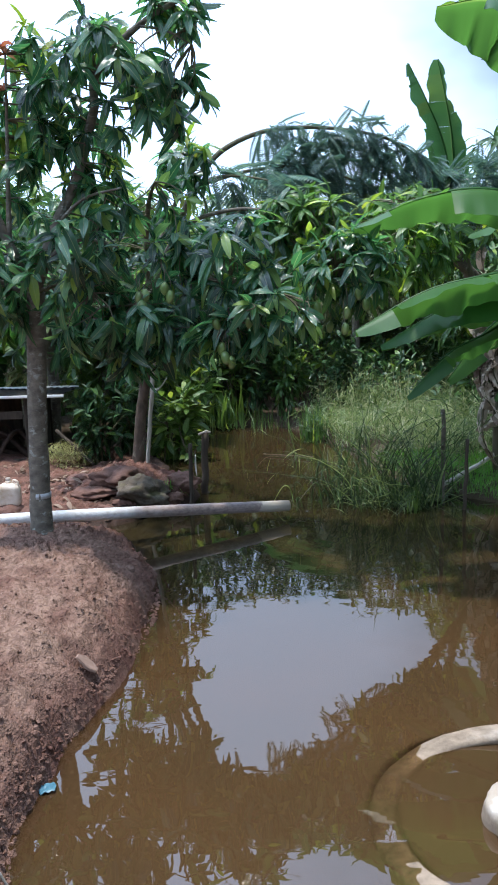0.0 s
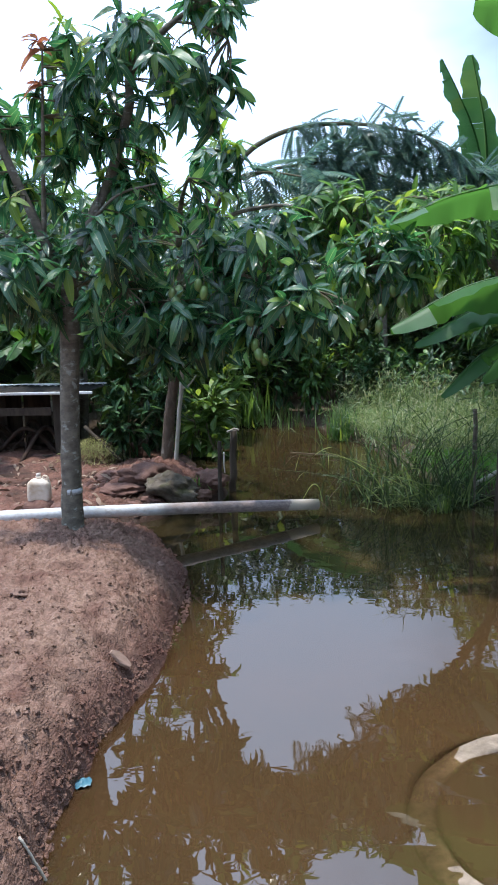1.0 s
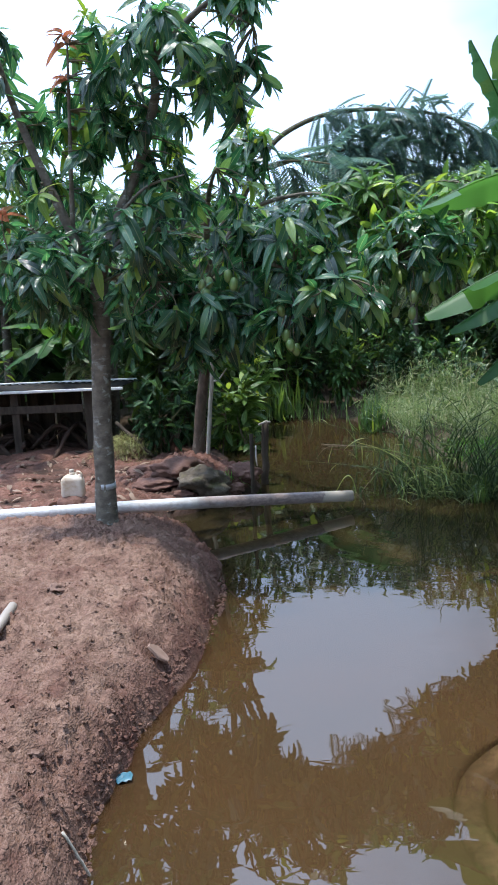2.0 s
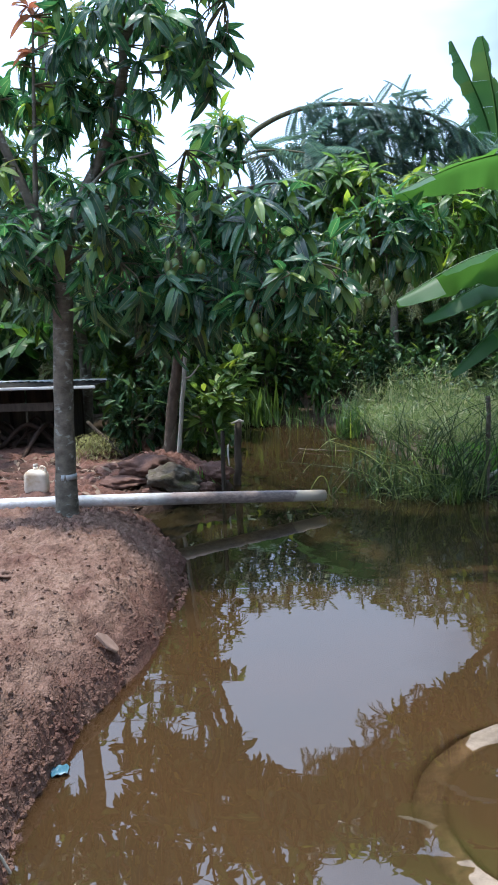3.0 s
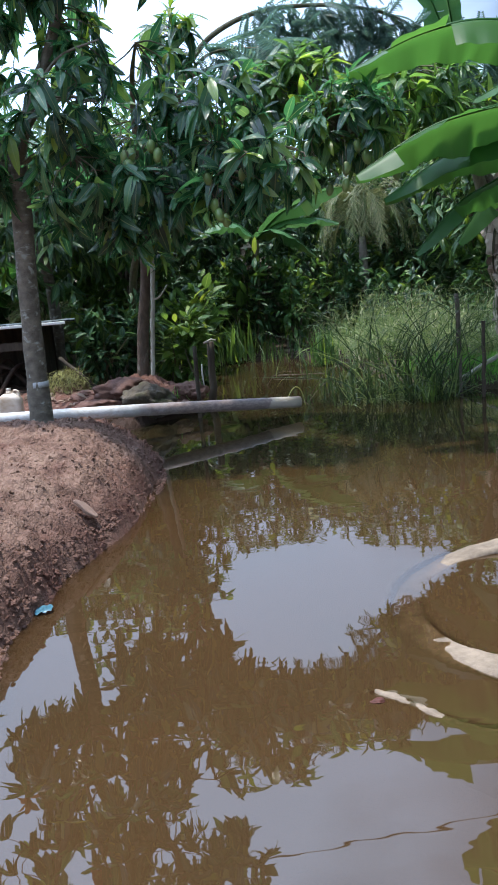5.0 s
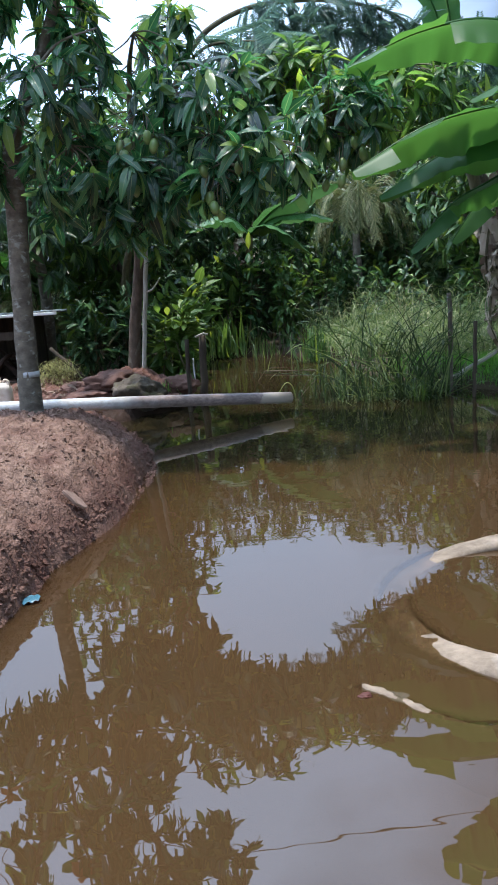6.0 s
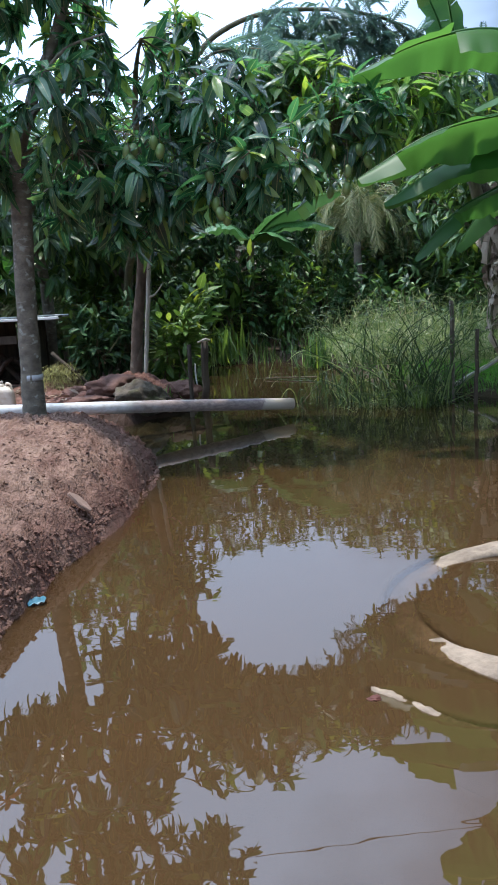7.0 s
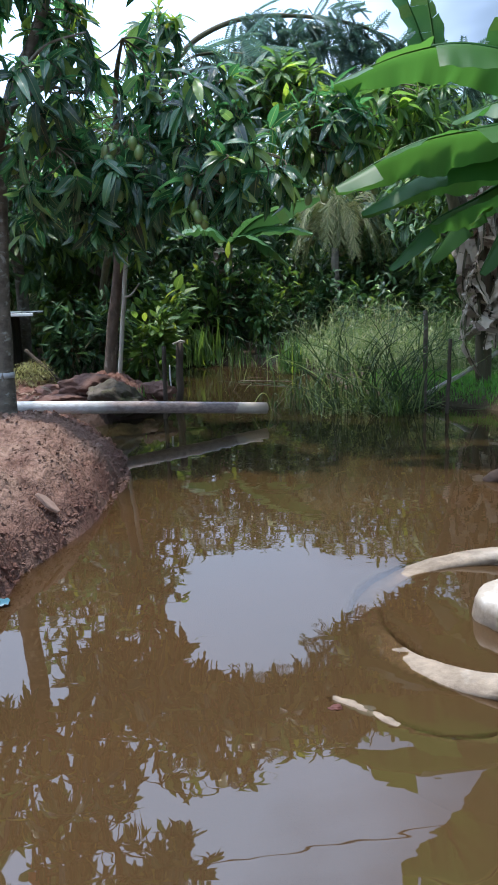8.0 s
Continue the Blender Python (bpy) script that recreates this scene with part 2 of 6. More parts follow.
def mat_water():
    m, nt, out = material("muddy_water")
    vec = coords(nt)
    n1 = fbm(nt, vec, 1.3, 3.0, 0.5)
    col = mixrgb(nt, maprange(nt, n1, 0.3, 0.7), (0.053, 0.0280, 0.0115), (0.042, 0.0250, 0.0112))
    # greener water towards the far end, the trees' shade put into its colour
    back = nt.nodes.new("ShaderNodeSeparateXYZ")
    nt.links.new(vec, back.inputs[0])
    far = nt.nodes.new("ShaderNodeMath")
    far.operation = "MULTIPLY"
    nt.links.new(maprange(nt, back.outputs[1], 3.7, 5.3, 0.0, 0.85), far.inputs[0])
    nt.links.new(maprange(nt, back.outputs[1], 7.0, 9.0, 1.0, 0.6), far.inputs[1])
    col = mixrgb(nt, far.outputs[0], col, (0.021, 0.0175, 0.008))
    w1 = fbm(nt, coords(nt, (1.0, 1.6, 1.0)), 2.2, 2.0, 0.45)
    w2 = fbm(nt, coords(nt, (1.0, 2.6, 1.0)), 9.0, 1.0, 0.4)
    h = nt.nodes.new("ShaderNodeMath")
    h.operation = "MULTIPLY_ADD"
    h.inputs[1].default_value = 0.10
    nt.links.new(w2, h.inputs[0])
    nt.links.new(w1, h.inputs[2])
    # rings spreading from a ripple in the middle of the pond
    total = h.outputs[0]
    for cx, cy, reach, waves, high in ((0.75, 5.75, 1.8, 46.0, 0.15), (0.35, 4.3, 0.7, 60.0, 0.018)):
        off = nt.nodes.new("ShaderNodeVectorMath")
        off.operation = "DISTANCE"
        off.inputs[1].default_value = (cx, cy, 0)
        nt.links.new(vec, off.inputs[0])
        fade = maprange(nt, off.outputs["Value"], 0.1, reach, high, 0.0)
        ph = nt.nodes.new("ShaderNodeMath")
        ph.operation = "MULTIPLY"
        ph.inputs[1].default_value = waves
        nt.links.new(off.outputs["Value"], ph.inputs[0])
        sn = nt.nodes.new("ShaderNodeMath")
        sn.operation = "SINE"
        nt.links.new(ph.outputs[0], sn.inputs[0])
        am = nt.nodes.new("ShaderNodeMath")
        am.operation = "MULTIPLY_ADD"
        nt.links.new(sn.outputs[0], am.inputs[0])
        nt.links.new(fade, am.inputs[1])
        nt.links.new(total, am.inputs[2])
        total = am.outputs[0]
    bp = bumped(nt, total, 0.065, 0.02)
    # the mud in the water hides the bed within a few centimetres
    at = nt.nodes.new("ShaderNodeAttribute")
    at.attribute_name = "depth"
    ex = nt.nodes.new("ShaderNodeMath")
    ex.operation = "POWER"
    ex.inputs[0].default_value = 2.718
    nt.links.new(maprange(nt, at.outputs["Fac"], 0.0, 0.4, 0.0, -12.5), ex.inputs[1])
    opaque = maprange(nt, ex.outputs[0], 0.0, 1.0, 0.97, 0.16)
    body = nt.nodes.new("ShaderNodeBsdfDiffuse")
    nt.links.new(col, body.inputs["Color"])
    clear = node(nt, "ShaderNodeBsdfTransparent", Color=(0.84, 0.75, 0.62, 1))
    under = nt.nodes.new("ShaderNodeMixShader")
    nt.links.new(opaque, under.inputs[0])
    nt.links.new(clear.outputs[0], under.inputs[1])
    nt.links.new(body.outputs[0], under.inputs[2])
    fres = node(nt, "ShaderNodeFresnel", IOR=1.84)
    nt.links.new(bp.outputs[0], fres.inputs["Normal"])
    mirror = node(nt, "ShaderNodeBsdfGlossy", Roughness=0.01)
    nt.links.new(bp.outputs[0], mirror.inputs["Normal"])
    mx = nt.nodes.new("ShaderNodeMixShader")
    nt.links.new(fres.outputs[0], mx.inputs[0])
    nt.links.new(under.outputs[0], mx.inputs[1])
    nt.links.new(mirror.outputs[0], mx.inputs[2])
    nt.links.new(mx.outputs[0], out.inputs[0])
    return m


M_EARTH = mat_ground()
M_WATER = mat_water()
M_MANGO = mat_leaf("mango_leaf", (0.006, 0.030, 0.016), (0.058, 0.160, 0.072), (0.19, 0.30, 0.06), 0.25, 0.42, spec=1.0, rare=(0.84, 1.0), shine=2.3)
# dark shrub leaf: the shade under the crowns is put into its colour
M_SHADED = mat_leaf("shaded_leaf", (0.010, 0.032, 0.013), (0.030, 0.080, 0.028), (0.09, 0.16, 0.03), 0.36, 0.10, spec=0.22, rare=(0.9, 1.0))
M_LIME = mat_leaf("lime_leaf", (0.035, 0.085, 0.02), (0.085, 0.165, 0.035), (0.20, 0.28, 0.05), 0.38, 0.40)
M_LITTER = mat_leaf("leaf_litter", (0.13, 0.08, 0.05), (0.27, 0.19, 0.14), (0.08, 0.04, 0.025), 0.8, 0.1, rib=(0.2, 0.15, 0.1), shine=1.0)
M_MANGO_FAR = mat_leaf("mango_leaf_far", (0.012, 0.042, 0.016), (0.040, 0.110, 0.032), (0.16, 0.25, 0.04), 0.33, 0.28, spec=0.7)
# mango leaf with the sun's brightness put into its colour, for the third tree
M_MANGO_SUNLIT = mat_leaf("sunlit_mango_leaf", (0.016, 0.058, 0.018), (0.095, 0.215, 0.050), (0.24, 0.36, 0.06), 0.33, 0.46, spec=0.6, rare=(0.80, 1.0), shine=2.1)
M_BUSH = mat_leaf("bush_leaf", (0.022, 0.068, 0.020), (0.065, 0.155, 0.035), (0.20, 0.30, 0.05), 0.40, 0.28, rare=(0.8, 1.0))
M_FERN = mat_leaf("feathery_leaf", (0.030, 0.072, 0.062), (0.100, 0.185, 0.160), (0.14, 0.22, 0.13), 0.30, 0.30, spec=0.8)
M_BANANA = mat_leaf("banana_leaf", (0.024, 0.098, 0.024), (0.042, 0.128, 0.030), (0.07, 0.15, 0.025), 0.44, 0.45, rib=(0.26, 0.38, 0.12), ribs=60.0, blotch=0.4, shine=2.0, spec=0.40, vein=0.02)
# paler base and less translucent than banana_leaf, for two plants further back
M_BANANA_DULL = mat_leaf("dull_banana_leaf", (0.050, 0.150, 0.045), (0.085, 0.205, 0.075), (0.12, 0.18, 0.04), 0.34, 0.30, rib=(0.26, 0.38, 0.12), ribs=60.0, blotch=0.4, shine=1.3)
M_GRASS = mat_leaf("grass_blade", (0.045, 0.095, 0.028), (0.200, 0.280, 0.110), (0.36, 0.36, 0.23), 0.55, 0.4, rare=(0.65, 1.0))
M_LAWN = mat_leaf("bright_grass", (0.050, 0.200, 0.030), (0.10, 0.30, 0.045), (0.10, 0.23, 0.04), 0.5, 0.35)
M_SEDGE = mat_leaf("sedge_blade", (0.010, 0.030, 0.008), (0.060, 0.120, 0.030), (0.26, 0.34, 0.12), 0.45, 0.3, rare=(0.70, 1.0))
M_DRY = mat_leaf("dry_leaf", (0.21, 0.150, 0.10), (0.62, 0.53, 0.43), (0.075, 0.036, 0.022), 0.8, 0.15, rib=(0.3, 0.25, 0.18), rare=(0.65, 1.0), shine=1.2)
M_PALM = mat_leaf("palm_leaflet", (0.070, 0.105, 0.035), (0.17, 0.19, 0.08), (0.32, 0.29, 0.16), 0.45, 0.25, rare=(0.6, 1.0))
M_YOUNG = mat_leaf("young_lime_leaf", (0.11, 0.21, 0.03), (0.17, 0.29, 0.05), (0.22, 0.26, 0.05), 0.4, 0.45)
M_RED = mat_leaf("young_red_leaf", (0.20, 0.085, 0.04), (0.30, 0.155, 0.08), (0.2, 0.14, 0.06), 0.4, 0.4)
M_BARK = mat_plain("grey_bark", (0.075, 0.064, 0.050), (0.175, 0.148, 0.115), 14.0, 0.9, 0.9, 0.014, (1, 1, 1.6), (0.25, 0.25, 0.22), 16.0, crange=(0.58, 0.66))
M_BROWNBARK = mat_plain("brown_bark", (0.050, 0.034, 0.025), (0.12, 0.085, 0.064), 16.0, 0.9, 0.9, 0.012, (1, 1, 0.6), (0.17, 0.15, 0.12), 14.0, crange=(0.6, 0.7))
M_TWIG = mat_plain("twig_bark", (0.07, 0.06, 0.035), (0.13, 0.12, 0.07), 30.0, 0.85, 0.4, 0.004)
M_PALE = mat_plain("pale_dry_wood", (0.33, 0.30, 0.25), (0.50, 0.47, 0.41), 20.0, 0.85, 0.4, 0.004, (1, 1, 0.3))
M_DARKWOOD = mat_plain("dark_weathered_wood", (0.030, 0.022, 0.016), (0.080, 0.060, 0.045), 18.0, 0.9, 0.6, 0.006, (1, 1, 0.2))
M_STEM = mat_plain("banana_stem", (0.055, 0.055, 0.028), (0.13, 0.11, 0.06), 8.0, 0.7, 0.4, 0.01, (3, 3, 0.3), (0.08, 0.05, 0.03), 4.0)
def mat_pipe():
    """Grey plastic, weathered brown towards the end that hangs over the water."""
    m, nt, out = material("grey_pvc")
    vec = coords(nt)
    sp = nt.nodes.new("ShaderNodeSeparateXYZ")
    nt.links.new(vec, sp.inputs[0])
    n1 = fbm(nt, vec, 4.0, 5.0, 0.6)
    n2 = fbm(nt, coords(nt, (0.6, 2, 2)), 26.0, 4.0, 0.65)
    k = nt.nodes.new("ShaderNodeMath")
    k.operation = "MULTIPLY_ADD"
    k.inputs[1].default_value = 0.9
    nt.links.new(n1, k.inputs[0])
    nt.links.new(sp.outputs[0], k.inputs[2])
    clean = mixrgb(nt, maprange(nt, n2, 0.42, 0.7), (0.60, 0.61, 0.62), (0.44, 0.42, 0.41))
    worn = mixrgb(nt, maprange(nt, n2, 0.35, 0.65), (0.15, 0.112, 0.105), (0.28, 0.22, 0.205))
    col = mixrgb(nt, maprange(nt, k.outputs[0], -0.62, -0.25), clean, worn)
    col = mixrgb(nt, maprange(nt, k.outputs[0], 0.52, 0.56), col, (0.42, 0.36, 0.30))
    p = node(nt, "ShaderNodeBsdfPrincipled", Roughness=0.48)
    nt.links.new(col, p.inputs["Base Color"])
    nt.links.new(bumped(nt, n2, 0.2, 0.002).outputs[0], p.inputs["Normal"])
    nt.links.new(p.outputs[0], out.inputs[0])
    return m


M_PIPE = mat_pipe()
M_PVC = mat_plain("white_pvc", (0.30, 0.26, 0.225), (0.40, 0.36, 0.32), 6.0, 0.45, 0.1, 0.002, (1, 1, 1), (0.35, 0.30, 0.26), 5.0, spec=0.5)
def mat_cement():
    """Whitewash over cement, stained brown up to an uneven old waterline."""
    m, nt, out = material("white_washed_cement")
    vec = coords(nt)
    n1 = fbm(nt, vec, 16.0, 6.0, 0.65)
    n2 = fbm(nt, vec, 5.0, 4.0, 0.6, 0.5)
    col = mixrgb(nt, maprange(nt, n1, 0.3, 0.6), (0.26, 0.23, 0.195), (0.54, 0.50, 0.44))
    col = mixrgb(nt, maprange(nt, n2, 0.36, 0.55, 0.0, 0.85), col, (0.25, 0.20, 0.15))
    sp = nt.nodes.new("ShaderNodeSeparateXYZ")
    nt.links.new(vec, sp.inputs[0])
    k = nt.nodes.new("ShaderNodeMath")
    k.operation = "MULTIPLY_ADD"
    k.inputs[1].default_value = -0.06
    nt.links.new(n2, k.inputs[0])
    nt.links.new(sp.outputs[2], k.inputs[2])
    col = mixrgb(nt, maprange(nt, k.outputs[0], -0.006, 0.024, 1.0, 0.0), col, mixrgb(nt, maprange(nt, n1, 0.35, 0.65), (0.12, 0.088, 0.060), (0.25, 0.19, 0.135)))
    p = node(nt, "ShaderNodeBsdfPrincipled", Roughness=0.85)
    nt.links.new(col, p.inputs["Base Color"])
    nt.links.new(bumped(nt, n1, 0.8, 0.012).outputs[0], p.inputs["Normal"])
    nt.links.new(p.outputs[0], out.inputs[0])
    return m


M_CEMENT = mat_cement()
M_ROCK = mat_plain("mossy_stone", (0.050, 0.040, 0.030), (0.125, 0.100, 0.076), 9.0, 0.95, 1.0, 0.03, (1, 1, 1), (0.080, 0.078, 0.030), 5.0)
M_REDEARTH = mat_plain("red_earth_lump", (0.085, 0.042, 0.032), (0.165, 0.090, 0.070), 9.0, 0.95, 0.8, 0.03)
M_CLOD = mat_plain("earth_clod", (0.105, 0.060, 0.045), (0.20, 0.125, 0.096), 16.0, 0.95, 0.6, 0.01)
M_CHIP = mat_plain("pale_dry_clay", (0.17, 0.108, 0.083), (0.27, 0.178, 0.138), 20.0, 0.9, 0.5, 0.004)
M_CAN = mat_plain("yellowed_plastic", (0.58, 0.49, 0.40), (0.70, 0.62, 0.53), 9.0, 0.45, 0.15, 0.003, (1, 1, 1), (0.45, 0.33, 0.22), 7.0, spec=0.5)
M_SHEET = mat_plain("weathered_roof_sheet", (0.025, 0.025, 0.025), (0.08, 0.08, 0.08), 4.0, 0.75, 0.3, 0.004, (1, 5, 1), (0.10, 0.07, 0.05), 2.5, metal=0.3)
M_EDGE = mat_plain("pale_roof_edge", (0.62, 0.62, 0.60), (0.78, 0.78, 0.76), 8.0, 0.5, 0.2, 0.003)
M_BLUE = mat_plain("blue_film", (0.03, 0.11, 0.16), (0.07, 0.18, 0.23), 30.0, 0.35, 0.3, 0.004, (1, 1, 1), (0.3, 0.36, 0.38), 22.0)
M_REDFILM = mat_plain("red_film", (0.05, 0.014, 0.010), (0.10, 0.03, 0.02), 30.0, 0.7, 0.3, 0.003)
M_FRUIT = mat_plain("green_mango_skin", (0.09, 0.15, 0.04), (0.15, 0.21, 0.06), 6.0, 0.4, 0.1, 0.002, (1, 1, 1), (0.19, 0.22, 0.08), 9.0, spec=0.5)
M_BROWNLEAF = mat_plain("rotten_brown", (0.020, 0.012, 0.008), (0.055, 0.028, 0.018), 15.0, 0.85, 0.5, 0.01)
M_CABLE = mat_plain("black_cable", (0.03, 0.03, 0.03), (0.05, 0.05, 0.05), 20.0, 0.6, 0.1, 0.001)
M_BAND = mat_plain("grey_cord", (0.36, 0.37, 0.38), (0.48, 0.49, 0.50), 60.0, 0.7, 0.3, 0.002)

# ---- mesh helpers ----
rng = np.random.default_rng(11)
UP = np.array((0.0, 0.0, 1.0))
HOME = {}


def unit(v):
    v = np.asarray(v, float)
    return v / (np.linalg.norm(v) + 1e-9)


def mesh_of(name, verts, faces, mat=None, uv=None, smooth=True):
    """A mesh from arrays; uv holds one pair for each vertex."""
    me = bpy.data.meshes.new(name)
    verts = np.asarray(verts, np.float32)
    me.from_pydata(verts.tolist(), [], [tuple(int(i) for i in f) for f in faces])
    if uv is not None:
        layer = me.uv_layers.new(name="uv")
        idx = np.empty(len(me.loops), np.int32)
        me.loops.foreach_get("vertex_index", idx)
        layer.data.foreach_set("uv", np.asarray(uv, np.float32)[idx].ravel())
    if smooth:
        me.polygons.foreach_set("use_smooth", np.ones(len(me.polygons), bool))
    if mat:
        me.materials.append(mat)
    me.update()
    return me


def thing(name, at, label, category, group="", kind=""):
    """A top-level Empty at the base of a thing."""
    ob = new(name)
    ob.location = at
    ob.empty_display_size = 0.05
    HOME[ob.name] = Matrix.Translation(at)
    return tagged(ob, label, category, group, kind)


def part(name, me, parent, label="", kind=""):
    """A mesh in world coordinates under a thing or a part."""
    ob = new(name, me)
    ob.parent = parent
    if parent.name in HOME:
        ob.matrix_parent_inverse = HOME[parent.name].inverted()
    return tagged(ob, label, "", "", kind)


def smooth_path(pts, n):
    """A Catmull-Rom curve through the points, n samples a span."""
    p = np.asarray(pts, float)
    p = np.vstack([2 * p[0] - p[1], p, 2 * p[-1] - p[-2]])
    out = []
    for i in range(1, len(p) - 2):
        for s in np.arange(n) / n:
            a, b, c, d = p[i - 1:i + 3]
            out.append(0.5 * (2 * b + (c - a) * s + (2 * a - 5 * b + 4 * c - d) * s * s + (3 * b - 3 * c + d - a) * s ** 3))
    out.append(p[-2])
    return np.array(out)


def tube(path, radii, seg=8, cap=True, rough=0.0):
    """Vertices and faces of a tube along a path, with a radius for each point."""
    path = np.asarray(path, float)
    n = len(path)
    radii = np.interp(np.linspace(0, 1, n), np.linspace(0, 1, len(np.atleast_1d(radii))), np.atleast_1d(radii))
    tan = np.gradient(path, axis=0)
    ref = np.array((0.31, 0.95, 0.05)) if abs(unit(tan.mean(0))[2]) > 0.7 else UP
    vs, fs = [], []
    for i in range(n):
        t = unit(tan[i])
        a = unit(np.cross(t, ref))
        b = np.cross(t, a)
        for k in range(seg):
            w = 2 * math.pi * k / seg
            r = radii[i] * (1 + (rng.uniform(-rough, rough) if rough else 0))
            vs.append(path[i] + r * (math.cos(w) * a + math.sin(w) * b))
    for i in range(n - 1):
        for k in range(seg):
            k2 = (k + 1) % seg
            fs.append((i * seg + k, i * seg + k2, (i + 1) * seg + k2, (i + 1) * seg + k))
    if cap:
        fs.append(tuple(range(seg - 1, -1, -1)))
        fs.append(tuple((n - 1) * seg + k for k in range(seg)))
    return np.array(vs), fs


def joined(pieces):
    """Several (verts, faces) as one."""
    vs, fs, o = [], [], 0
    for v, f in pieces:
        vs.append(v)
        fs += [tuple(i + o for i in q) for q in f]
        o += len(v)
    return np.vstack(vs), fs


def leaf_shape(width=0.24, droop=0.25, fold=0.25, rows=6, belly=0.8, wave=0.0, tip=0.03, full=0.8):
    """A leaf one long along +y, midrib at x = 0: vertices, faces, uv."""
    vs, uv, fs = [], [], []
    for i in range(rows + 1):
        v = i / rows
        w = width / 2 * max(math.sin(math.pi * v ** belly) ** full if 0 < v < 1 else 0, tip)
        z = -droop * v * v
        y = v * (1 - 0.15 * droop * v)
        zz = wave * math.sin(v * 9.0)
        vs += [(-w, y, z + fold * w + zz), (0, y, z), (w, y, z + fold * w - zz)]
        uv += [(0, v), (0.5, v), (1, v)]
    for i in range(rows):
        a = 3 * i
        fs += [(a, a + 1, a + 4, a + 3), (a + 1, a + 2, a + 5, a + 4)]
    return np.array(vs, float), fs, np.array(uv, float)


def frame_of(at, along, normal, size, wide=1.0):
    """A 4 x 4 placing: y along, z near the normal."""
    y = unit(along)
    x = unit(np.cross(y, normal))
    z = np.cross(x, y)
    m = np.eye(4)
    m[:3, 0], m[:3, 1], m[:3, 2], m[:3, 3] = x * size * wide, y * size, z * size, at
    return m


def scattered(name, shapes, places, mat, smooth=True):
    """Many leaves as one mesh: each placing takes one of the shapes in turn."""
    vs, fs, us, o = [], [], [], 0
    for k, (v, f, u) in enumerate(shapes):
        ms = np.array(places[k::len(shapes)])
        if not len(ms):
            continue
        w = np.einsum("nij,vj->nvi", ms[:, :3, :3], v) + ms[:, None, :3, 3]
        fa = np.array(f)
        off = o + np.arange(len(ms))[:, None, None] * len(v)
        vs.append(w.reshape(-1, 3))
        us.append(np.tile(u, (len(ms), 1)))
        fs += (fa[None] + off).reshape(-1, fa.shape[1]).tolist()
        o += len(ms) * len(v)
    return mesh_of(name, np.vstack(vs), fs, mat, np.vstack(us), smooth)


def rand_dir():
    return unit(rng.normal(size=3))


def lump(size, seed, rough=0.25, flat=1.0, sub=2):
    """A stone or clod: an uneven icosphere, as a bmesh."""
    bm = bmesh.new()
    bmesh.ops.create_icosphere(bm, subdivisions=sub, radius=1.0)
    for v in bm.verts:
        d = noise.noise(v.co * 1.3 + Vector((seed * 3.1, seed * 1.7, 0))) + 0.5 * noise.noise(v.co * 3.1 + Vector((0, seed * 2.3, seed))) + 0.22 * noise.noise(v.co * 7.7 + Vector((seed, 0, seed * 1.9)))
        v.co *= 1 + rough * d
        v.co.x *= size[0]
        v.co.y *= size[1]
        v.co.z *= size[2] * flat
    return bm


def from_bm(name, bm, mat, smooth=True):
    me = bpy.data.meshes.new(name)
    bm.to_mesh(me)
    bm.free()
    me.materials.append(mat)
    if smooth:
        me.polygons.foreach_set("use_smooth", np.ones(len(me.polygons), bool))
    return me


# ---- the ground: one sheet with the pond sunk into it ----
POND = np.array([(-0.80, 1.05), (-0.82, 2.05), (-0.865, 2.36), (-0.855, 2.54), (-0.815, 2.85), (-0.738, 3.18), (-0.66, 3.6), (-0.61, 4.05),
                 (-0.62, 4.45), (-0.74, 4.95), (-0.95, 5.45), (-1.22, 5.85), (-1.22, 6.08), (-1.0, 6.25), (-0.78, 6.45), (-0.64, 6.8),
                 (-0.72, 7.4), (-0.95, 8.2), (-1.2, 9.2), (-1.3, 10.8), (-0.6, 11.2), (0.5, 11.0), (0.85, 10.3), (1.1, 9.3), (1.35, 8.0),
                 (1.55, 7.3), (1.75, 6.95), (2.1, 6.55), (2.45, 6.1), (2.35, 5.4), (2.4, 4.6), (2.9, 3.6), (3.3, 2.2), (3.2, 1.2), (2.0, 0.75), (0.5, 0.7), (-0.5, 0.8)])


def pond_distance(x, y):
    """Metres to the shore; positive on land."""
    p = np.stack([x, y], -1)
    best = np.full(x.shape, 1e9)
    inside = np.zeros(x.shape, bool)
    for a, b in zip(POND, np.roll(POND, -1, 0)):
        ab = b - a
        s = np.clip(((p - a) @ ab) / (ab @ ab), 0, 1)
        best = np.minimum(best, np.linalg.norm(p - a - s[..., None] * ab, axis=-1))
        cross = (a[1] > y) != (b[1] > y)
        with np.errstate(divide="ignore", invalid="ignore"):
            xi = (b[0] - a[0]) * (y - a[1]) / (b[1] - a[1] + 1e-12) + a[0]
        inside ^= cross & (x < xi)
    return np.where(inside, -best, best)


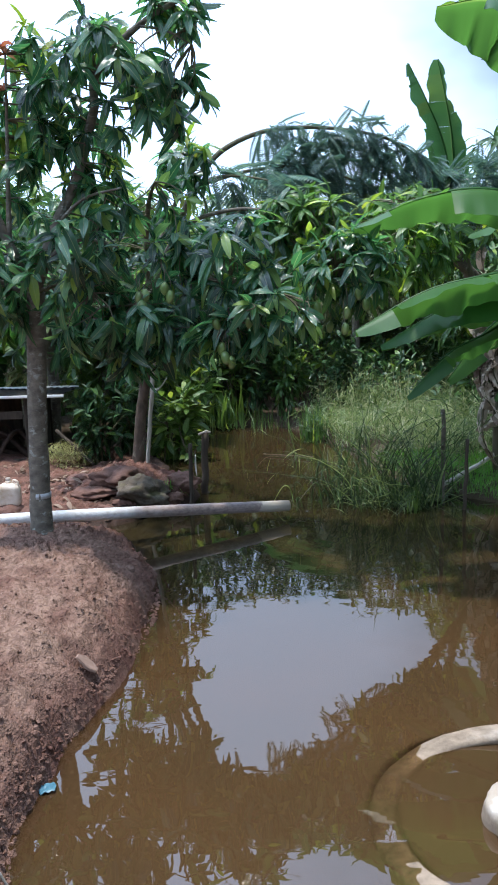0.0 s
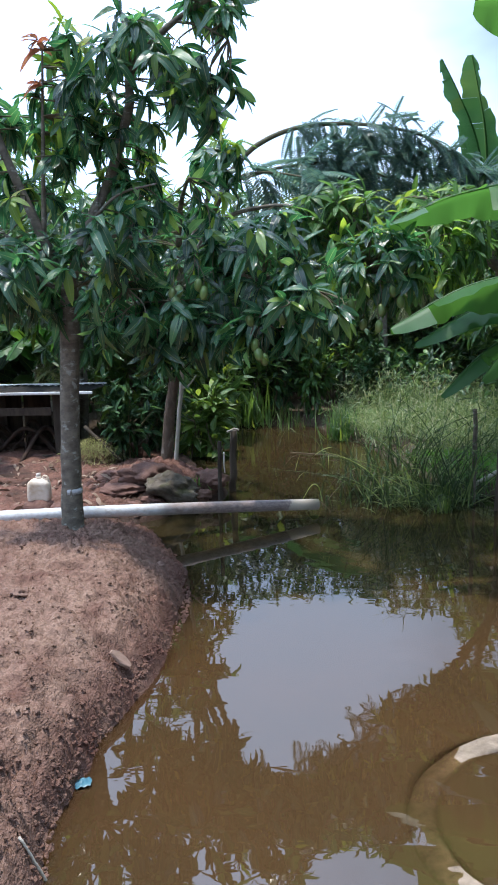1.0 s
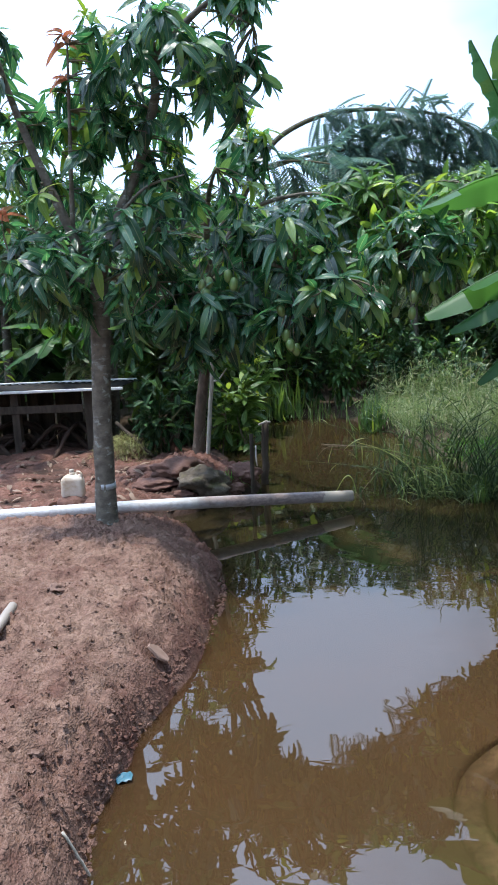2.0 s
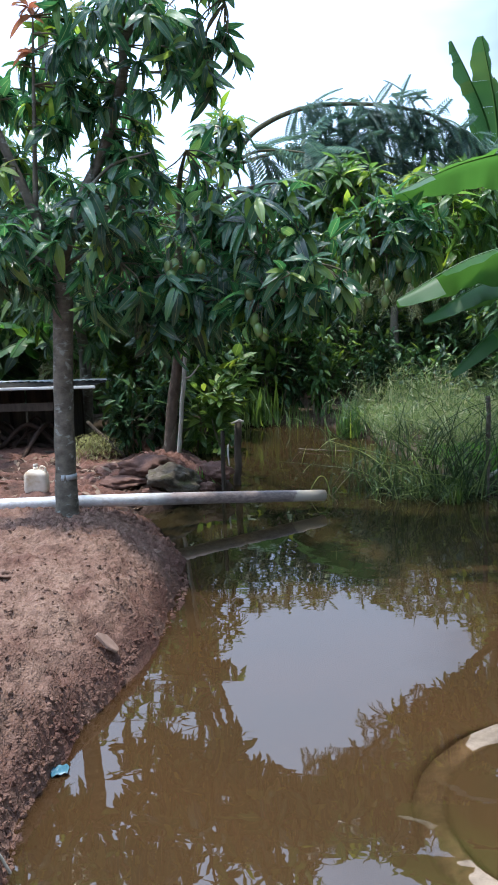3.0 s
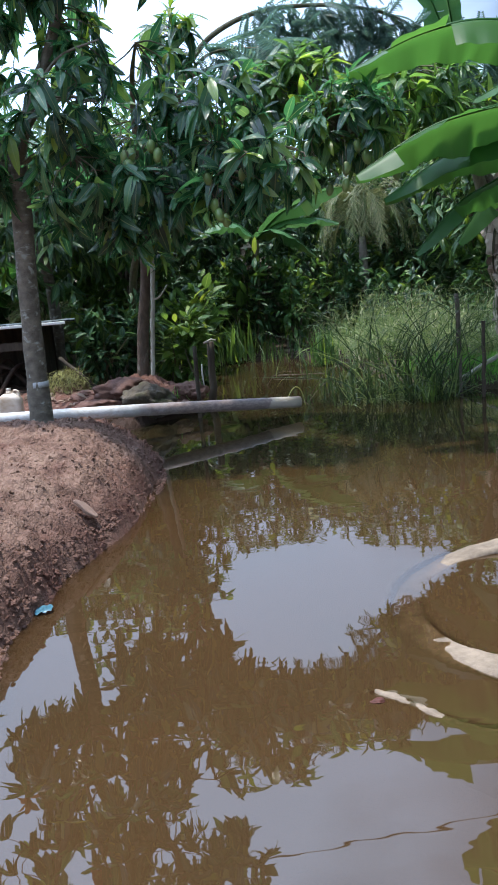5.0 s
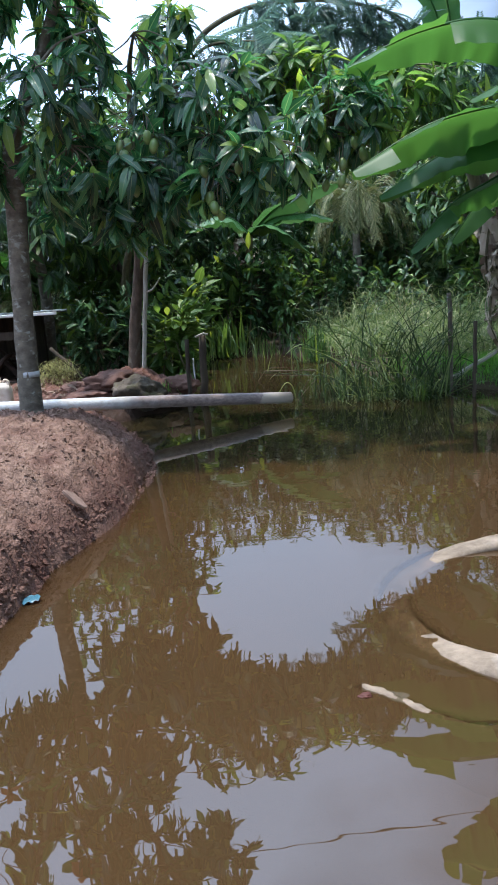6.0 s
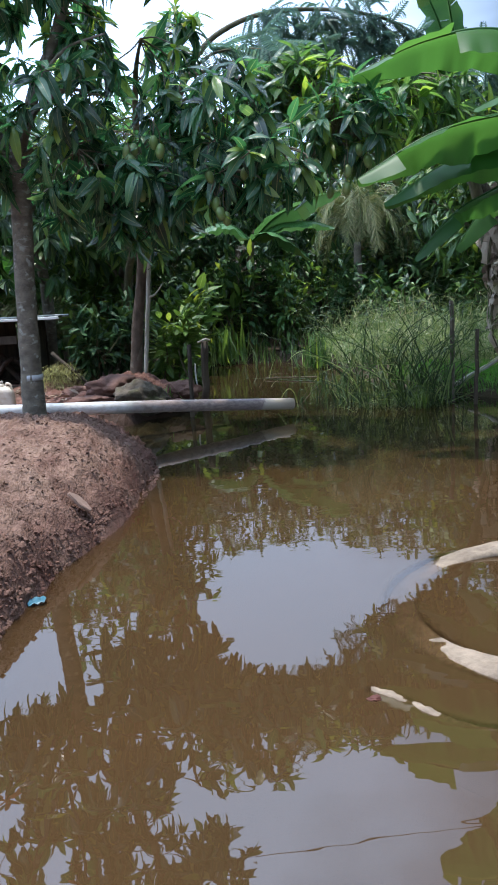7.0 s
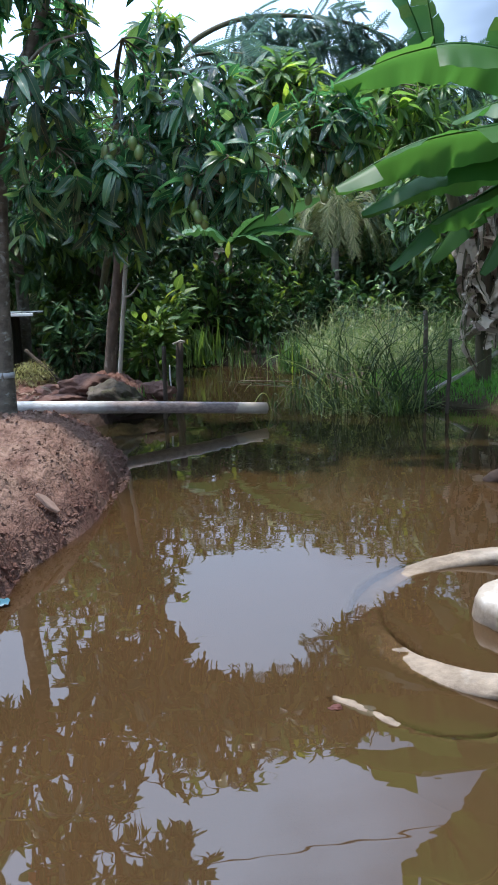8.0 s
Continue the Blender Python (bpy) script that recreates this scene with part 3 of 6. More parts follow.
def value_noise(x, y, seed=0):
    """Smooth lattice noise from -1 to 1, on arrays."""
    def h(i, j):
        n = (i * 374761393 + j * 668265263 + seed * 974711) & 0x7FFFFFFF
        n = ((n ^ (n >> 13)) * 1274126177) & 0x7FFFFFFF
        return (n ^ (n >> 16)) % 65536 / 32768.0 - 1
    i, j = np.floor(x).astype(np.int64), np.floor(y).astype(np.int64)
    u, v = x - i, y - j
    u, v = u * u * (3 - 2 * u), v * v * (3 - 2 * v)
    return (h(i, j) * (1 - u) + h(i + 1, j) * u) * (1 - v) + (h(i, j + 1) * (1 - u) + h(i + 1, j + 1) * u) * v


def clods(x, y, size, seed=0):
    """Lumps about the given size apart, 0 in the cracks between them and 1 on top."""
    u, v = x / size, y / size
    i, j = np.floor(u).astype(np.int64), np.floor(v).astype(np.int64)
    f1, f2 = np.full(u.shape, 9.0), np.full(u.shape, 9.0)
    for a in (-1, 0, 1):
        for b in (-1, 0, 1):
            n = ((i + a) * 374761393 + (j + b) * 668265263 + seed * 974711) & 0x7FFFFFFF
            n = ((n ^ (n >> 13)) * 1274126177) & 0x7FFFFFFF
            n = n ^ (n >> 16)
            d = np.hypot(i + a + (n % 1024) / 1024.0 - u, j + b + (n // 1024 % 1024) / 1024.0 - v)
            f2 = np.minimum(f2, np.maximum(f1, d))
            f1 = np.minimum(f1, d)
    return np.clip((f2 - f1) * 2.2, 0, 1) ** 0.45


def hill(x, y, cx, cy, rx, ry, h):
    return h * np.exp(-((x - cx) / rx) ** 2 - ((y - cy) / ry) ** 2)


def ground_z(x, y):
    x, y = np.asarray(x, float), np.asarray(y, float)
    wob = 0.035 * value_noise(x * 3.1, y * 3.1, 1) + 0.018 * value_noise(x * 9, y * 9, 2)
    d = pond_distance(x, y) + wob
    # the bank falls away along the line of the pipe
    yp = y - 0.43 * (x + 1.5)
    near = 1 / (1 + np.exp(np.clip((yp - 5.15) * 5.0, -50, 50))) * np.clip((1.6 - x) / 1.2, 0, 1)
    top = 0.11 + 0.25 * near
    land = top * (1 - np.exp(-np.maximum(d, 0) / (0.165 + 0.17 * np.clip((y - 3.6) / 1.1, 0, 1) * near + 0.01 * (1 - near)))) + (0.018 + 0.010 * value_noise(x * 28, y * 28, 9)) * (d > 0)
    bed = -0.45 * (1 - np.exp(np.minimum(d, 0) / 0.5))
    z = np.where(d > 0, land, bed)
    z = z + hill(x, y, -1.1, 7.05, 0.38, 0.34, 0.20) + hill(x, y, -0.62, 7.0, 0.16, 0.25, 0.14) + hill(x, y, -1.55, 6.8, 0.3, 0.25, 0.06)
    bed_in = np.clip((-1.2 - x) / 1.0, 0, 1)
    z = z + 0.13 * bed_in * np.exp(-((yp - 5.36) / 0.34) ** 2) - hill(x, y, -0.86, 6.36, 0.13, 0.10, 0.13)
    dry = np.clip(d / 0.06, 0, 1)
    sx, sy = x + 0.35 * y, y - 0.35 * x
    rough = 0.022 * value_noise(x * 5, y * 7, 3) + 0.020 * value_noise(sx * 10, sy * 20, 4) + 0.010 * np.abs(value_noise(sx * 19, sy * 34, 5)) + 0.006 * value_noise(x * 48, y * 56, 6)
    loose = np.clip(0.55 + 0.9 * value_noise(x * 2.3, y * 2.3, 14) + 0.5 * np.exp(-np.maximum(d, 0) / 0.25), 0.4, 1.2)
    rough = rough + loose * (0.040 * clods(sx + 0.01 * value_noise(x * 40, y * 40, 15), sy * 1.5, 0.075, 3) + 0.020 * clods(sx, sy * 1.3, 0.04, 7)) - 0.026
    r2 = np.hypot(x, y - 5)
    far = np.clip((r2 - 12) / 30, 0, 1)
    fine = np.clip((y - 1.2) / 0.7, 0, 1) * np.clip((x + 6.0) / 3.0, 0, 1)
    return z + dry * rough * (1 - far) * fine + far * 0.25 * value_noise(x * 0.05, y * 0.05, 8)


def steps(lo, hi, s):
    return list(np.arange(lo, hi, s))


gx = np.array([-900, -300, -120, -60, -30, -18, -12, -9, -7] + steps(-6, -2.4, 0.12) + steps(-2.4, -0.4, 0.014) + steps(-0.4, 3.2, 0.1) + [3.4, 3.8, 4.4, 5, 6, 8, 11, 16, 28, 60, 130, 320, 900])
gy = np.array([-900, -300, -100, -40, -15, -6, -3, -1.5, -0.6, 0, 0.4, 0.8, 1.2, 1.6] + steps(1.9, 5.6, 0.016) + steps(5.6, 7.6, 0.025) + steps(7.6, 12, 0.12) + [12.5, 13.5, 15, 18, 24, 35, 60, 120, 300, 900])
X, Y = np.meshgrid(gx, gy)
Zg = ground_z(X, Y)
nx, ny = len(gx), len(gy)
ii = (np.arange(ny - 1)[:, None] * nx + np.arange(nx - 1)[None]).ravel()
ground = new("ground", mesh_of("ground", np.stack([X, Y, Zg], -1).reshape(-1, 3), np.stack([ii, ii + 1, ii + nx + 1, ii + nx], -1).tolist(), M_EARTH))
tagged(ground, "brown crumbly earth bank sloping down to the pond", "ground", "", "structure")


def gz(x, y):
    return float(ground_z(np.array([x]), np.array([y]))[0])


# the cement ring's rim: centre, radius, wall, turn about x and y
RING_AT, RING_R, RING_WALL, RING_RX, RING_RY = (0.93, 2.335, 0.047), 0.56, 0.10, -1.6, -7.0
# pond surface, a plane that ends under the banks, with the depth of water over the bed or the rim
wx = np.array(steps(-1.5, 0.2, 0.05) + steps(0.2, 1.7, 0.02) + steps(1.7, 4.3, 0.1))
wy = np.array(steps(0.2, 1.5, 0.1) + steps(1.5, 3.1, 0.02) + steps(3.1, 12.0, 0.08))
WX, WY = np.meshgrid(wx, wy)
depth = np.maximum(-ground_z(WX, WY), 0)
off = np.abs(np.hypot(WX - RING_AT[0], WY - RING_AT[1]) - RING_R + RING_WALL / 2)
rim_z = RING_AT[2] + (WY - RING_AT[1]) * math.sin(radians(RING_RX)) - (WX - RING_AT[0]) * math.sin(radians(RING_RY))
depth = np.minimum(depth, np.maximum(-rim_z, 0) + np.clip((off - RING_WALL / 2) * 4, 0, 1))
SHARD = np.array([(0.25, 1.885, 0.005), (0.30, 1.85, 0.002), (0.335, 1.815, -0.004), (0.37, 1.775, 0.003), (0.408, 1.742, -0.006), (0.502, 1.69, -0.010), (0.61, 1.695, -0.012), (0.70, 1.74, -0.016)])
near_shard = np.min([np.hypot(WX - x, WY - y) for x, y, z in smooth_path(SHARD, 8)], axis=0)
depth = np.minimum(depth, 0.012 + np.clip((near_shard - 0.012) * 6, 0, 1))
nwx, nwy = len(wx), len(wy)
ii = (np.arange(nwy - 1)[:, None] * nwx + np.arange(nwx - 1)[None]).ravel()
water = new("water", mesh_of("water", np.stack([WX, WY, 0 * WX], -1).reshape(-1, 3), np.stack([ii, ii + 1, ii + nwx + 1, ii + nwx], -1).tolist(), M_WATER))
water.data.attributes.new("depth", "FLOAT", "POINT").data.foreach_set("value", depth.ravel().astype(np.float32))
tagged(water, "still muddy brown pond water reflecting trees and sky", "water", "", "structure")

# ---- trees ----
MANGO_LEAVES = [leaf_shape(0.30, 0.45, 0.28, 7, 0.92, 0.014, 0.03, 0.62), leaf_shape(0.33, 0.80, 0.22, 7, 0.90, 0.024, 0.03, 0.62), leaf_shape(0.29, 0.25, 0.32, 7, 0.95, 0.018, 0.03, 0.66), leaf_shape(0.31, 1.05, 0.2, 7, 0.90, 0.026, 0.03, 0.62)]
LEAF_MESHES = [mesh_of("mango_leaf", v, f, M_MANGO, u) for v, f, u in MANGO_LEAVES]


def in_blob(c, r):
    """A point in an ellipsoid, more of them near its skin."""
    d = rand_dir()
    return np.array(c) + d * np.array(r) * rng.uniform(0.25, 1.0) ** 0.6


def rosette(at, out, n, size, droop=0.45):
    """Placings for a whorl of leaves round a shoot that points out."""
    out = unit(out)
    a = unit(np.cross(out, (0.3, 0.2, 0.9)))
    b = np.cross(out, a)
    ms = []
    w0 = rng.uniform(0, 6.28)
    for k in range(n):
        w = w0 + k * 2.4 + rng.uniform(-0.3, 0.3)
        spread = rng.uniform(0.35, 1.35)
        d = out * math.cos(spread) + (math.cos(w) * a + math.sin(w) * b) * math.sin(spread)
        d = unit(d - UP * rng.uniform(0.1, 1.0) * droop * 1.6)
        nrm = unit(UP * 0.8 + out * 0.5 + rng.normal(size=3) * 0.35)
        ms.append(frame_of(np.array(at) - out * rng.uniform(0, 0.06), d, nrm, size * rng.uniform(0.5, 1.2)))
    return ms


def nearest_on(paths, p):
    best = None
    for q in paths:
        d = np.linalg.norm(q - p, axis=1)
        i = int(d.argmin())
        if best is None or d[i] < best[0]:
            best = (d[i], q[i])
    return best[1]


def twig_to(a, b, sag=0.08):
    a, b = np.array(a), np.array(b)
    m = (a + b) / 2 + np.array((rng.normal() * 0.05, rng.normal() * 0.05, sag * np.linalg.norm(b - a)))
    return smooth_path([a, m, b], 3)


def mango_tree(label, trunk, radii, limbs, blobs,  leaf=0.22, fruits=(), droop=0.35, more=1.0, separate=300, bark=None, mat=None, cord=None, flushes=()):
    """Trunk and limbs as tubes, shoots in the blobs (centre, radii, count), each with a whorl of leaves."""
    t = thing("mango_tree", trunk[0], label, "tree")
    tp = smooth_path(trunk, 6)
    v, f = tube(tp, radii, 12, True, 0.05)
    trunk_ob = part("trunk", mesh_of("trunk", v, f, bark or M_BARK), t)
    paths = [tp[len(tp) // 2:]]
    for pts, r in limbs:
        q = smooth_path(pts, 6)
        v, f = tube(q, r, 8, True, 0.05)
        part("branch", mesh_of("branch", v, f, M_BARK), t)
        paths.append(q)
    twigs, ms = [], []
    for c, r, n in blobs:
        for _ in range(int(n * more)):
            p = in_blob(c, r)
            o = nearest_on(paths, p)
            out = unit(unit(p - o) + unit(p - np.array(c)) * 0.6 + UP * 0.15)
            twigs.append(tube(twig_to(o, p, 0.03), (0.006, 0.0025), 4, False))
            ms += rosette(p, out, int(rng.integers(8, 14)), leaf, droop)
    v, f = joined(twigs)
    part("twigwork", mesh_of("twigs", v, f, M_TWIG), t, "", "stuff")
    ms.sort(key=lambda m: m[1, 3] + 0.25 * rng.random())
    for k, m in enumerate(ms[:separate]):
        part("leaf", LEAF_MESHES[k % 4], t).matrix_basis = Matrix(m.tolist())
    part("foliage", scattered("foliage", MANGO_LEAVES, ms[separate:], mat or M_MANGO), t, "", "stuff")
    for p, n, m in flushes:
        p = np.array(p)
        o = nearest_on(paths, p)
        v, f = tube(twig_to(o, p), (0.006, 0.003), 4, False)
        part("shoot", mesh_of("shoot", v, f, M_TWIG), t)
        part("young_leaves", scattered("young_leaves", MANGO_LEAVES, rosette(p, unit(p - o) + UP * 0.4, n, leaf * 0.85), m), t, "flush of young leaves", "stuff")
    for p, s in fruits:
        fruit(p, s, t, nearest_on(paths, np.array(p) + UP * 0.1))
    if cord:
        v, f = tube(np.array([np.array(cord) - UP * 0.018, np.array(cord) + UP * 0.018]), cord_radius, 14)
        part("cord", mesh_of("cord", v, f, M_BAND), trunk_ob, "grey cord tied round the trunk")
    return t


cord_radius = 0.069


def make_fruit_mesh():
    bm = bmesh.new()
    bmesh.ops.create_uvsphere(bm, u_segments=12, v_segments=8, radius=1.0)
    for v in bm.verts:
        v.co.x += 0.22 * v.co.z * (1 if v.co.z < 0 else 0.3)
        v.co.x *= 0.036 * (1.05 if v.co.z > 0 else 0.95)
        v.co.y *= 0.032
        v.co.z *= 0.052
    return from_bm("mango", bm, M_FRUIT)


FRUIT_MESH = make_fruit_mesh()


def fruit(at, s, tree, hold):
    at = np.array(at)
    ob = part("mango", FRUIT_MESH, tree, "unripe green mango")
    ob.matrix_basis = pose(at[0], at[1], at[2], rng.uniform(-12, 12), rng.uniform(-12, 12), rng.uniform(0, 360)) @ Matrix.Scale(s * 0.85, 4)
    top = at + UP * 0.048 * s
    v, f = tube(smooth_path([top, top + UP * 0.06 + rng.normal(size=3) * 0.01, top + UP * 0.13 + 0.1 * (hold - top)], 3), 0.0025, 4, False)
    part("stalk", mesh_of("stalk", v, f, M_TWIG), tree)


mango_tree("young mango tree with a mottled grey trunk on the bank",
           [(-1.46, 4.98, 0.20), (-1.45, 4.98, 0.6), (-1.42, 4.97, 1.2), (-1.38, 4.96, 1.75), (-1.37, 4.95, 2.0)], (0.082, 0.068, 0.062, 0.062, 0.05),
           [([(-1.38, 4.96, 1.9), (-1.22, 4.95, 2.3), (-1.08, 4.95, 2.55), (-0.93, 4.95, 2.98), (-0.9, 4.95, 3.2), (-0.62, 4.9, 3.45), (-0.1, 4.85, 3.7)], (0.04, 0.034, 0.03, 0.022, 0.012)),
            ([(-1.38, 4.96, 1.85), (-1.5, 4.9, 2.2), (-1.7, 4.9, 2.7), (-1.86, 4.9, 3.2), (-1.95, 4.9, 3.7)], (0.038, 0.03, 0.022, 0.012)),
            ([(-1.36, 4.95, 1.9), (-1.2, 4.8, 2.12), (-0.98, 4.7, 2.2), (-0.8, 4.65, 2.15)], (0.02, 0.013, 0.006)),
            ([(-1.38, 4.95, 1.85), (-1.6, 4.8, 2.0), (-1.85, 4.7, 2.1)], (0.02, 0.014, 0.007)),
            ([(-1.38, 4.96, 1.85), (-1.6, 5.1, 2.1), (-1.9, 5.25, 2.3)], (0.02, 0.014, 0.007)),
            ([(-0.9, 4.95, 3.15), (-0.95, 5.0, 3.5), (-1.05, 5.0, 3.85)], (0.018, 0.012, 0.006)),
            ([(-1.5, 4.9, 2.2), (-1.46, 4.88, 2.75), (-1.42, 4.86, 3.3)], (0.018, 0.012, 0.006)),
            ([(-1.22, 4.95, 2.3), (-1.0, 4.82, 2.45), (-0.75, 4.75, 2.5)], (0.014, 0.009, 0.005)),
            ([(-0.62, 4.9, 3.45), (-0.45, 4.85, 3.40), (-0.30, 4.85, 3.32)], (0.010, 0.007, 0.004)),
            ([(-1.36, 4.95, 1.9), (-1.15, 4.8, 1.95), (-0.95, 4.72, 1.88)], (0.013, 0.009, 0.005))],
           [((-0.92, 4.95, 3.15), (0.45, 0.5, 0.42), 44), ((-0.52, 4.9, 3.1), (0.28, 0.35, 0.25), 12), ((-0.36, 4.87, 3.60), (0.26, 0.3, 0.15), 13), ((-0.98, 4.75, 1.80), (0.28, 0.3, 0.24), 11), ((-1.25, 5.1, 2.95), (0.38, 0.4, 0.5), 20),
            ((-1.62, 4.72, 2.02), (0.40, 0.35, 0.34), 32), ((-1.75, 5.2, 2.25), (0.40, 0.4, 0.36), 18), ((-1.62, 5.15, 2.72), (0.42, 0.4, 0.34), 20), ((-1.08, 4.75, 2.12), (0.30, 0.35, 0.33), 19), ((-2.0, 4.85, 3.2), (0.4, 0.4, 0.6), 16), ((-1.2, 4.8, 3.95), (0.6, 0.6, 0.3), 16), ((-0.95, 5.15, 2.5), (0.28, 0.35, 0.22), 11)],
           0.160, droop=0.60, more=1.22, cord=(-1.447, 4.98, 0.555),
           flushes=[((-1.44, 4.85, 3.36), 12, M_RED), ((-1.48, 4.86, 3.14), 6, M_RED), ((-1.88, 4.75, 2.36), 7, M_RED), ((-1.28, 4.85, 3.48), 10, M_YOUNG), ((-1.15, 4.8, 3.30), 10, M_YOUNG), ((-1.36, 4.9, 3.25), 9, M_YOUNG), ((-1.5, 5.0, 2.75), 10, M_YOUNG),
                    ((-1.42, 5.0, 2.9), 9, M_YOUNG), ((-0.72, 5.0, 2.86), 8, M_YOUNG), ((-0.8, 5.1, 2.72), 8, M_YOUNG), ((-1.6, 4.6, 2.42), 8, M_YOUNG), ((-1.05, 4.6, 2.0), 7, M_YOUNG)])

FRUITS2 = [((-0.636, 4.70, 1.854), 1.0), ((-0.67, 4.68, 1.843), 0.9), ((-0.647, 4.66, 1.786), 1.0), ((-0.637, 4.64, 1.690), 1.0), ((-0.516, 4.72, 1.895), 0.9), ((-0.483, 4.72, 1.845), 1.0),
           ((-0.174, 4.64, 1.525), 1.0), ((-0.153, 4.62, 1.470), 0.95), ((-0.117, 4.64, 1.440), 0.95), ((-0.201, 4.62, 1.673), 0.85), ((-0.002, 4.60, 1.678), 0.85), ((-0.60, 4.66, 1.60), 0.85)]
mango_tree("bearing mango tree hung with green fruit over the pond",
           [(-1.11, 7.1, 0.18), (-1.10, 7.1, 0.35), (-1.05, 7.1, 0.8), (-0.97, 7.08, 1.25), (-0.92, 7.0, 1.7), (-0.85, 6.8, 2.1)], (0.085, 0.060, 0.052, 0.048, 0.044, 0.038),
           [([(-0.9, 6.95, 1.8), (-0.6, 6.3, 2.0), (-0.4, 5.7, 2.0), (-0.1, 5.2, 1.95), (0.2, 4.8, 1.85)], (0.04, 0.03, 0.022, 0.016, 0.008)),
            ([(-0.88, 6.9, 1.9), (-0.8, 6.2, 2.3), (-0.7, 5.6, 2.5), (-0.6, 5.2, 2.6)], (0.035, 0.025, 0.018, 0.008)),
            ([(-0.88, 6.9, 1.9), (-0.55, 6.3, 2.38), (-0.1, 5.8, 2.48), (0.3, 5.6, 2.42)], (0.03, 0.02, 0.014, 0.008)),
            ([(-0.85, 6.8, 2.1), (-0.6, 6.5, 2.6), (-0.4, 6.2, 2.9)], (0.03, 0.02, 0.008)),
            ([(-0.6, 6.3, 2.0), (-0.7, 5.5, 1.9), (-0.75, 4.9, 1.8)], (0.02, 0.014, 0.006)),
            ([(-0.1, 5.2, 1.95), (-0.15, 4.9, 1.85), (-0.12, 4.7, 1.72)], (0.012, 0.008, 0.004)),
            ([(-0.7, 5.5, 1.9), (-0.9, 5.35, 1.85), (-1.1, 5.25, 1.75)], (0.014, 0.009, 0.005)),
            ([(-0.4, 5.7, 2.0), (-0.42, 5.2, 1.8), (-0.42, 4.95, 1.62)], (0.014, 0.009, 0.004))],
           [((-0.6, 5.3, 2.25), (0.48, 0.55, 0.42), 32), ((-0.1, 4.95, 2.06), (0.42, 0.4, 0.33), 40), ((0.15, 4.8, 1.78), (0.32, 0.3, 0.22), 22), ((-0.7, 4.85, 1.75), (0.3, 0.3, 0.30), 22),
            # masses from y 7 on sit hidden, added to shade the mound and shrubs
            ((-0.58, 6.1, 2.70), (0.38, 0.45, 0.34), 20), ((-1.0, 6.4, 2.1), (0.45, 0.55, 0.42), 18), ((-0.85, 6.6, 1.65), (0.35, 0.4, 0.32), 26), ((-0.95, 7.3, 2.15), (0.5, 0.5, 0.35), 14), ((-1.75, 7.0, 2.1), (0.5, 0.6, 0.35), 16), ((-1.5, 8.2, 2.0), (0.7, 0.5, 0.3), 20), ((-0.1, 4.72, 1.62), (0.28, 0.18, 0.16), 16), ((0.3, 5.75, 2.38), (0.35, 0.4, 0.24), 18),
            ((-1.0, 5.35, 1.72), (0.34, 0.35, 0.30), 18), ((-0.40, 5.05, 1.60), (0.24, 0.28, 0.24), 18), ((-0.75, 5.0, 1.52), (0.26, 0.28, 0.16), 14)],
           0.165, FRUITS2, droop=0.60, more=0.98, bark=M_BROWNBARK, flushes=[((-0.42, 5.9, 3.02), 9, M_YOUNG), ((-0.30, 5.9, 2.95), 9, M_YOUNG), ((0.0, 4.75, 1.95), 7, M_YOUNG), ((-0.35, 4.9, 2.45), 7, M_YOUNG), ((-0.5, 6.2, 3.05), 8, M_YOUNG)])

FRUITS3 = [((0.444, 5.0, 1.754), 1.0), ((0.763, 5.0, 1.767), 1.0), ((0.641, 5.02, 1.715), 1.0), ((0.386, 5.0, 1.683), 0.95), ((0.429, 5.0, 1.676), 1.0), ((0.626, 5.0, 1.613), 0.95), ((0.713, 5.0, 1.836), 0.9), ((0.98, 5.22, 1.68), 1.0), ((0.55, 5.22, 1.62), 0.9)]
mango_tree("mango tree behind the reeds with hanging green fruit",
           [(3.4, 9.4, 0.10), (3.3, 9.3, 0.9), (2.9, 9.0, 1.7), (2.3, 8.5, 2.2), (1.6, 7.8, 2.5)], (0.09, 0.075, 0.07, 0.06, 0.05),
           [([(2.3, 8.5, 2.2), (1.4, 7.3, 2.5), (0.9, 6.5, 2.3), (0.75, 5.9, 2.15), (0.6, 5.3, 1.95)], (0.045, 0.035, 0.026, 0.018, 0.008)),
            ([(1.5, 7.8, 2.4), (1.4, 6.8, 2.6), (1.2, 6.0, 2.5)], (0.035, 0.022, 0.008)),
            ([(1.5, 7.8, 2.4), (0.7, 7.0, 2.66), (0.35, 6.0, 2.5)], (0.03, 0.02, 0.008)),
            ([(1.75, 7.5, 2.35), (1.25, 6.95, 2.1), (1.02, 6.6, 1.95)], (0.018, 0.012, 0.006))],
           [((0.66, 5.2, 2.04), (0.38, 0.42, 0.27), 46), ((1.12, 5.75, 2.2), (0.40, 0.5, 0.36), 44), ((0.38, 5.7, 2.40), (0.38, 0.42, 0.22), 34), ((1.35, 6.6, 2.35), (0.5, 0.5, 0.38), 60), ((1.75, 7.2, 2.45), (0.5, 0.6, 0.42), 60)],
           0.150, FRUITS3, 0.40, 1.4, mat=M_MANGO_SUNLIT, flushes=[((0.5, 6.0, 2.5), 9, M_YOUNG), ((0.75, 5.7, 2.42), 9, M_YOUNG), ((0.95, 6.1, 2.55), 9, M_YOUNG), ((1.2, 5.8, 2.45), 8, M_YOUNG), ((0.62, 5.4, 2.25), 8, M_YOUNG)])

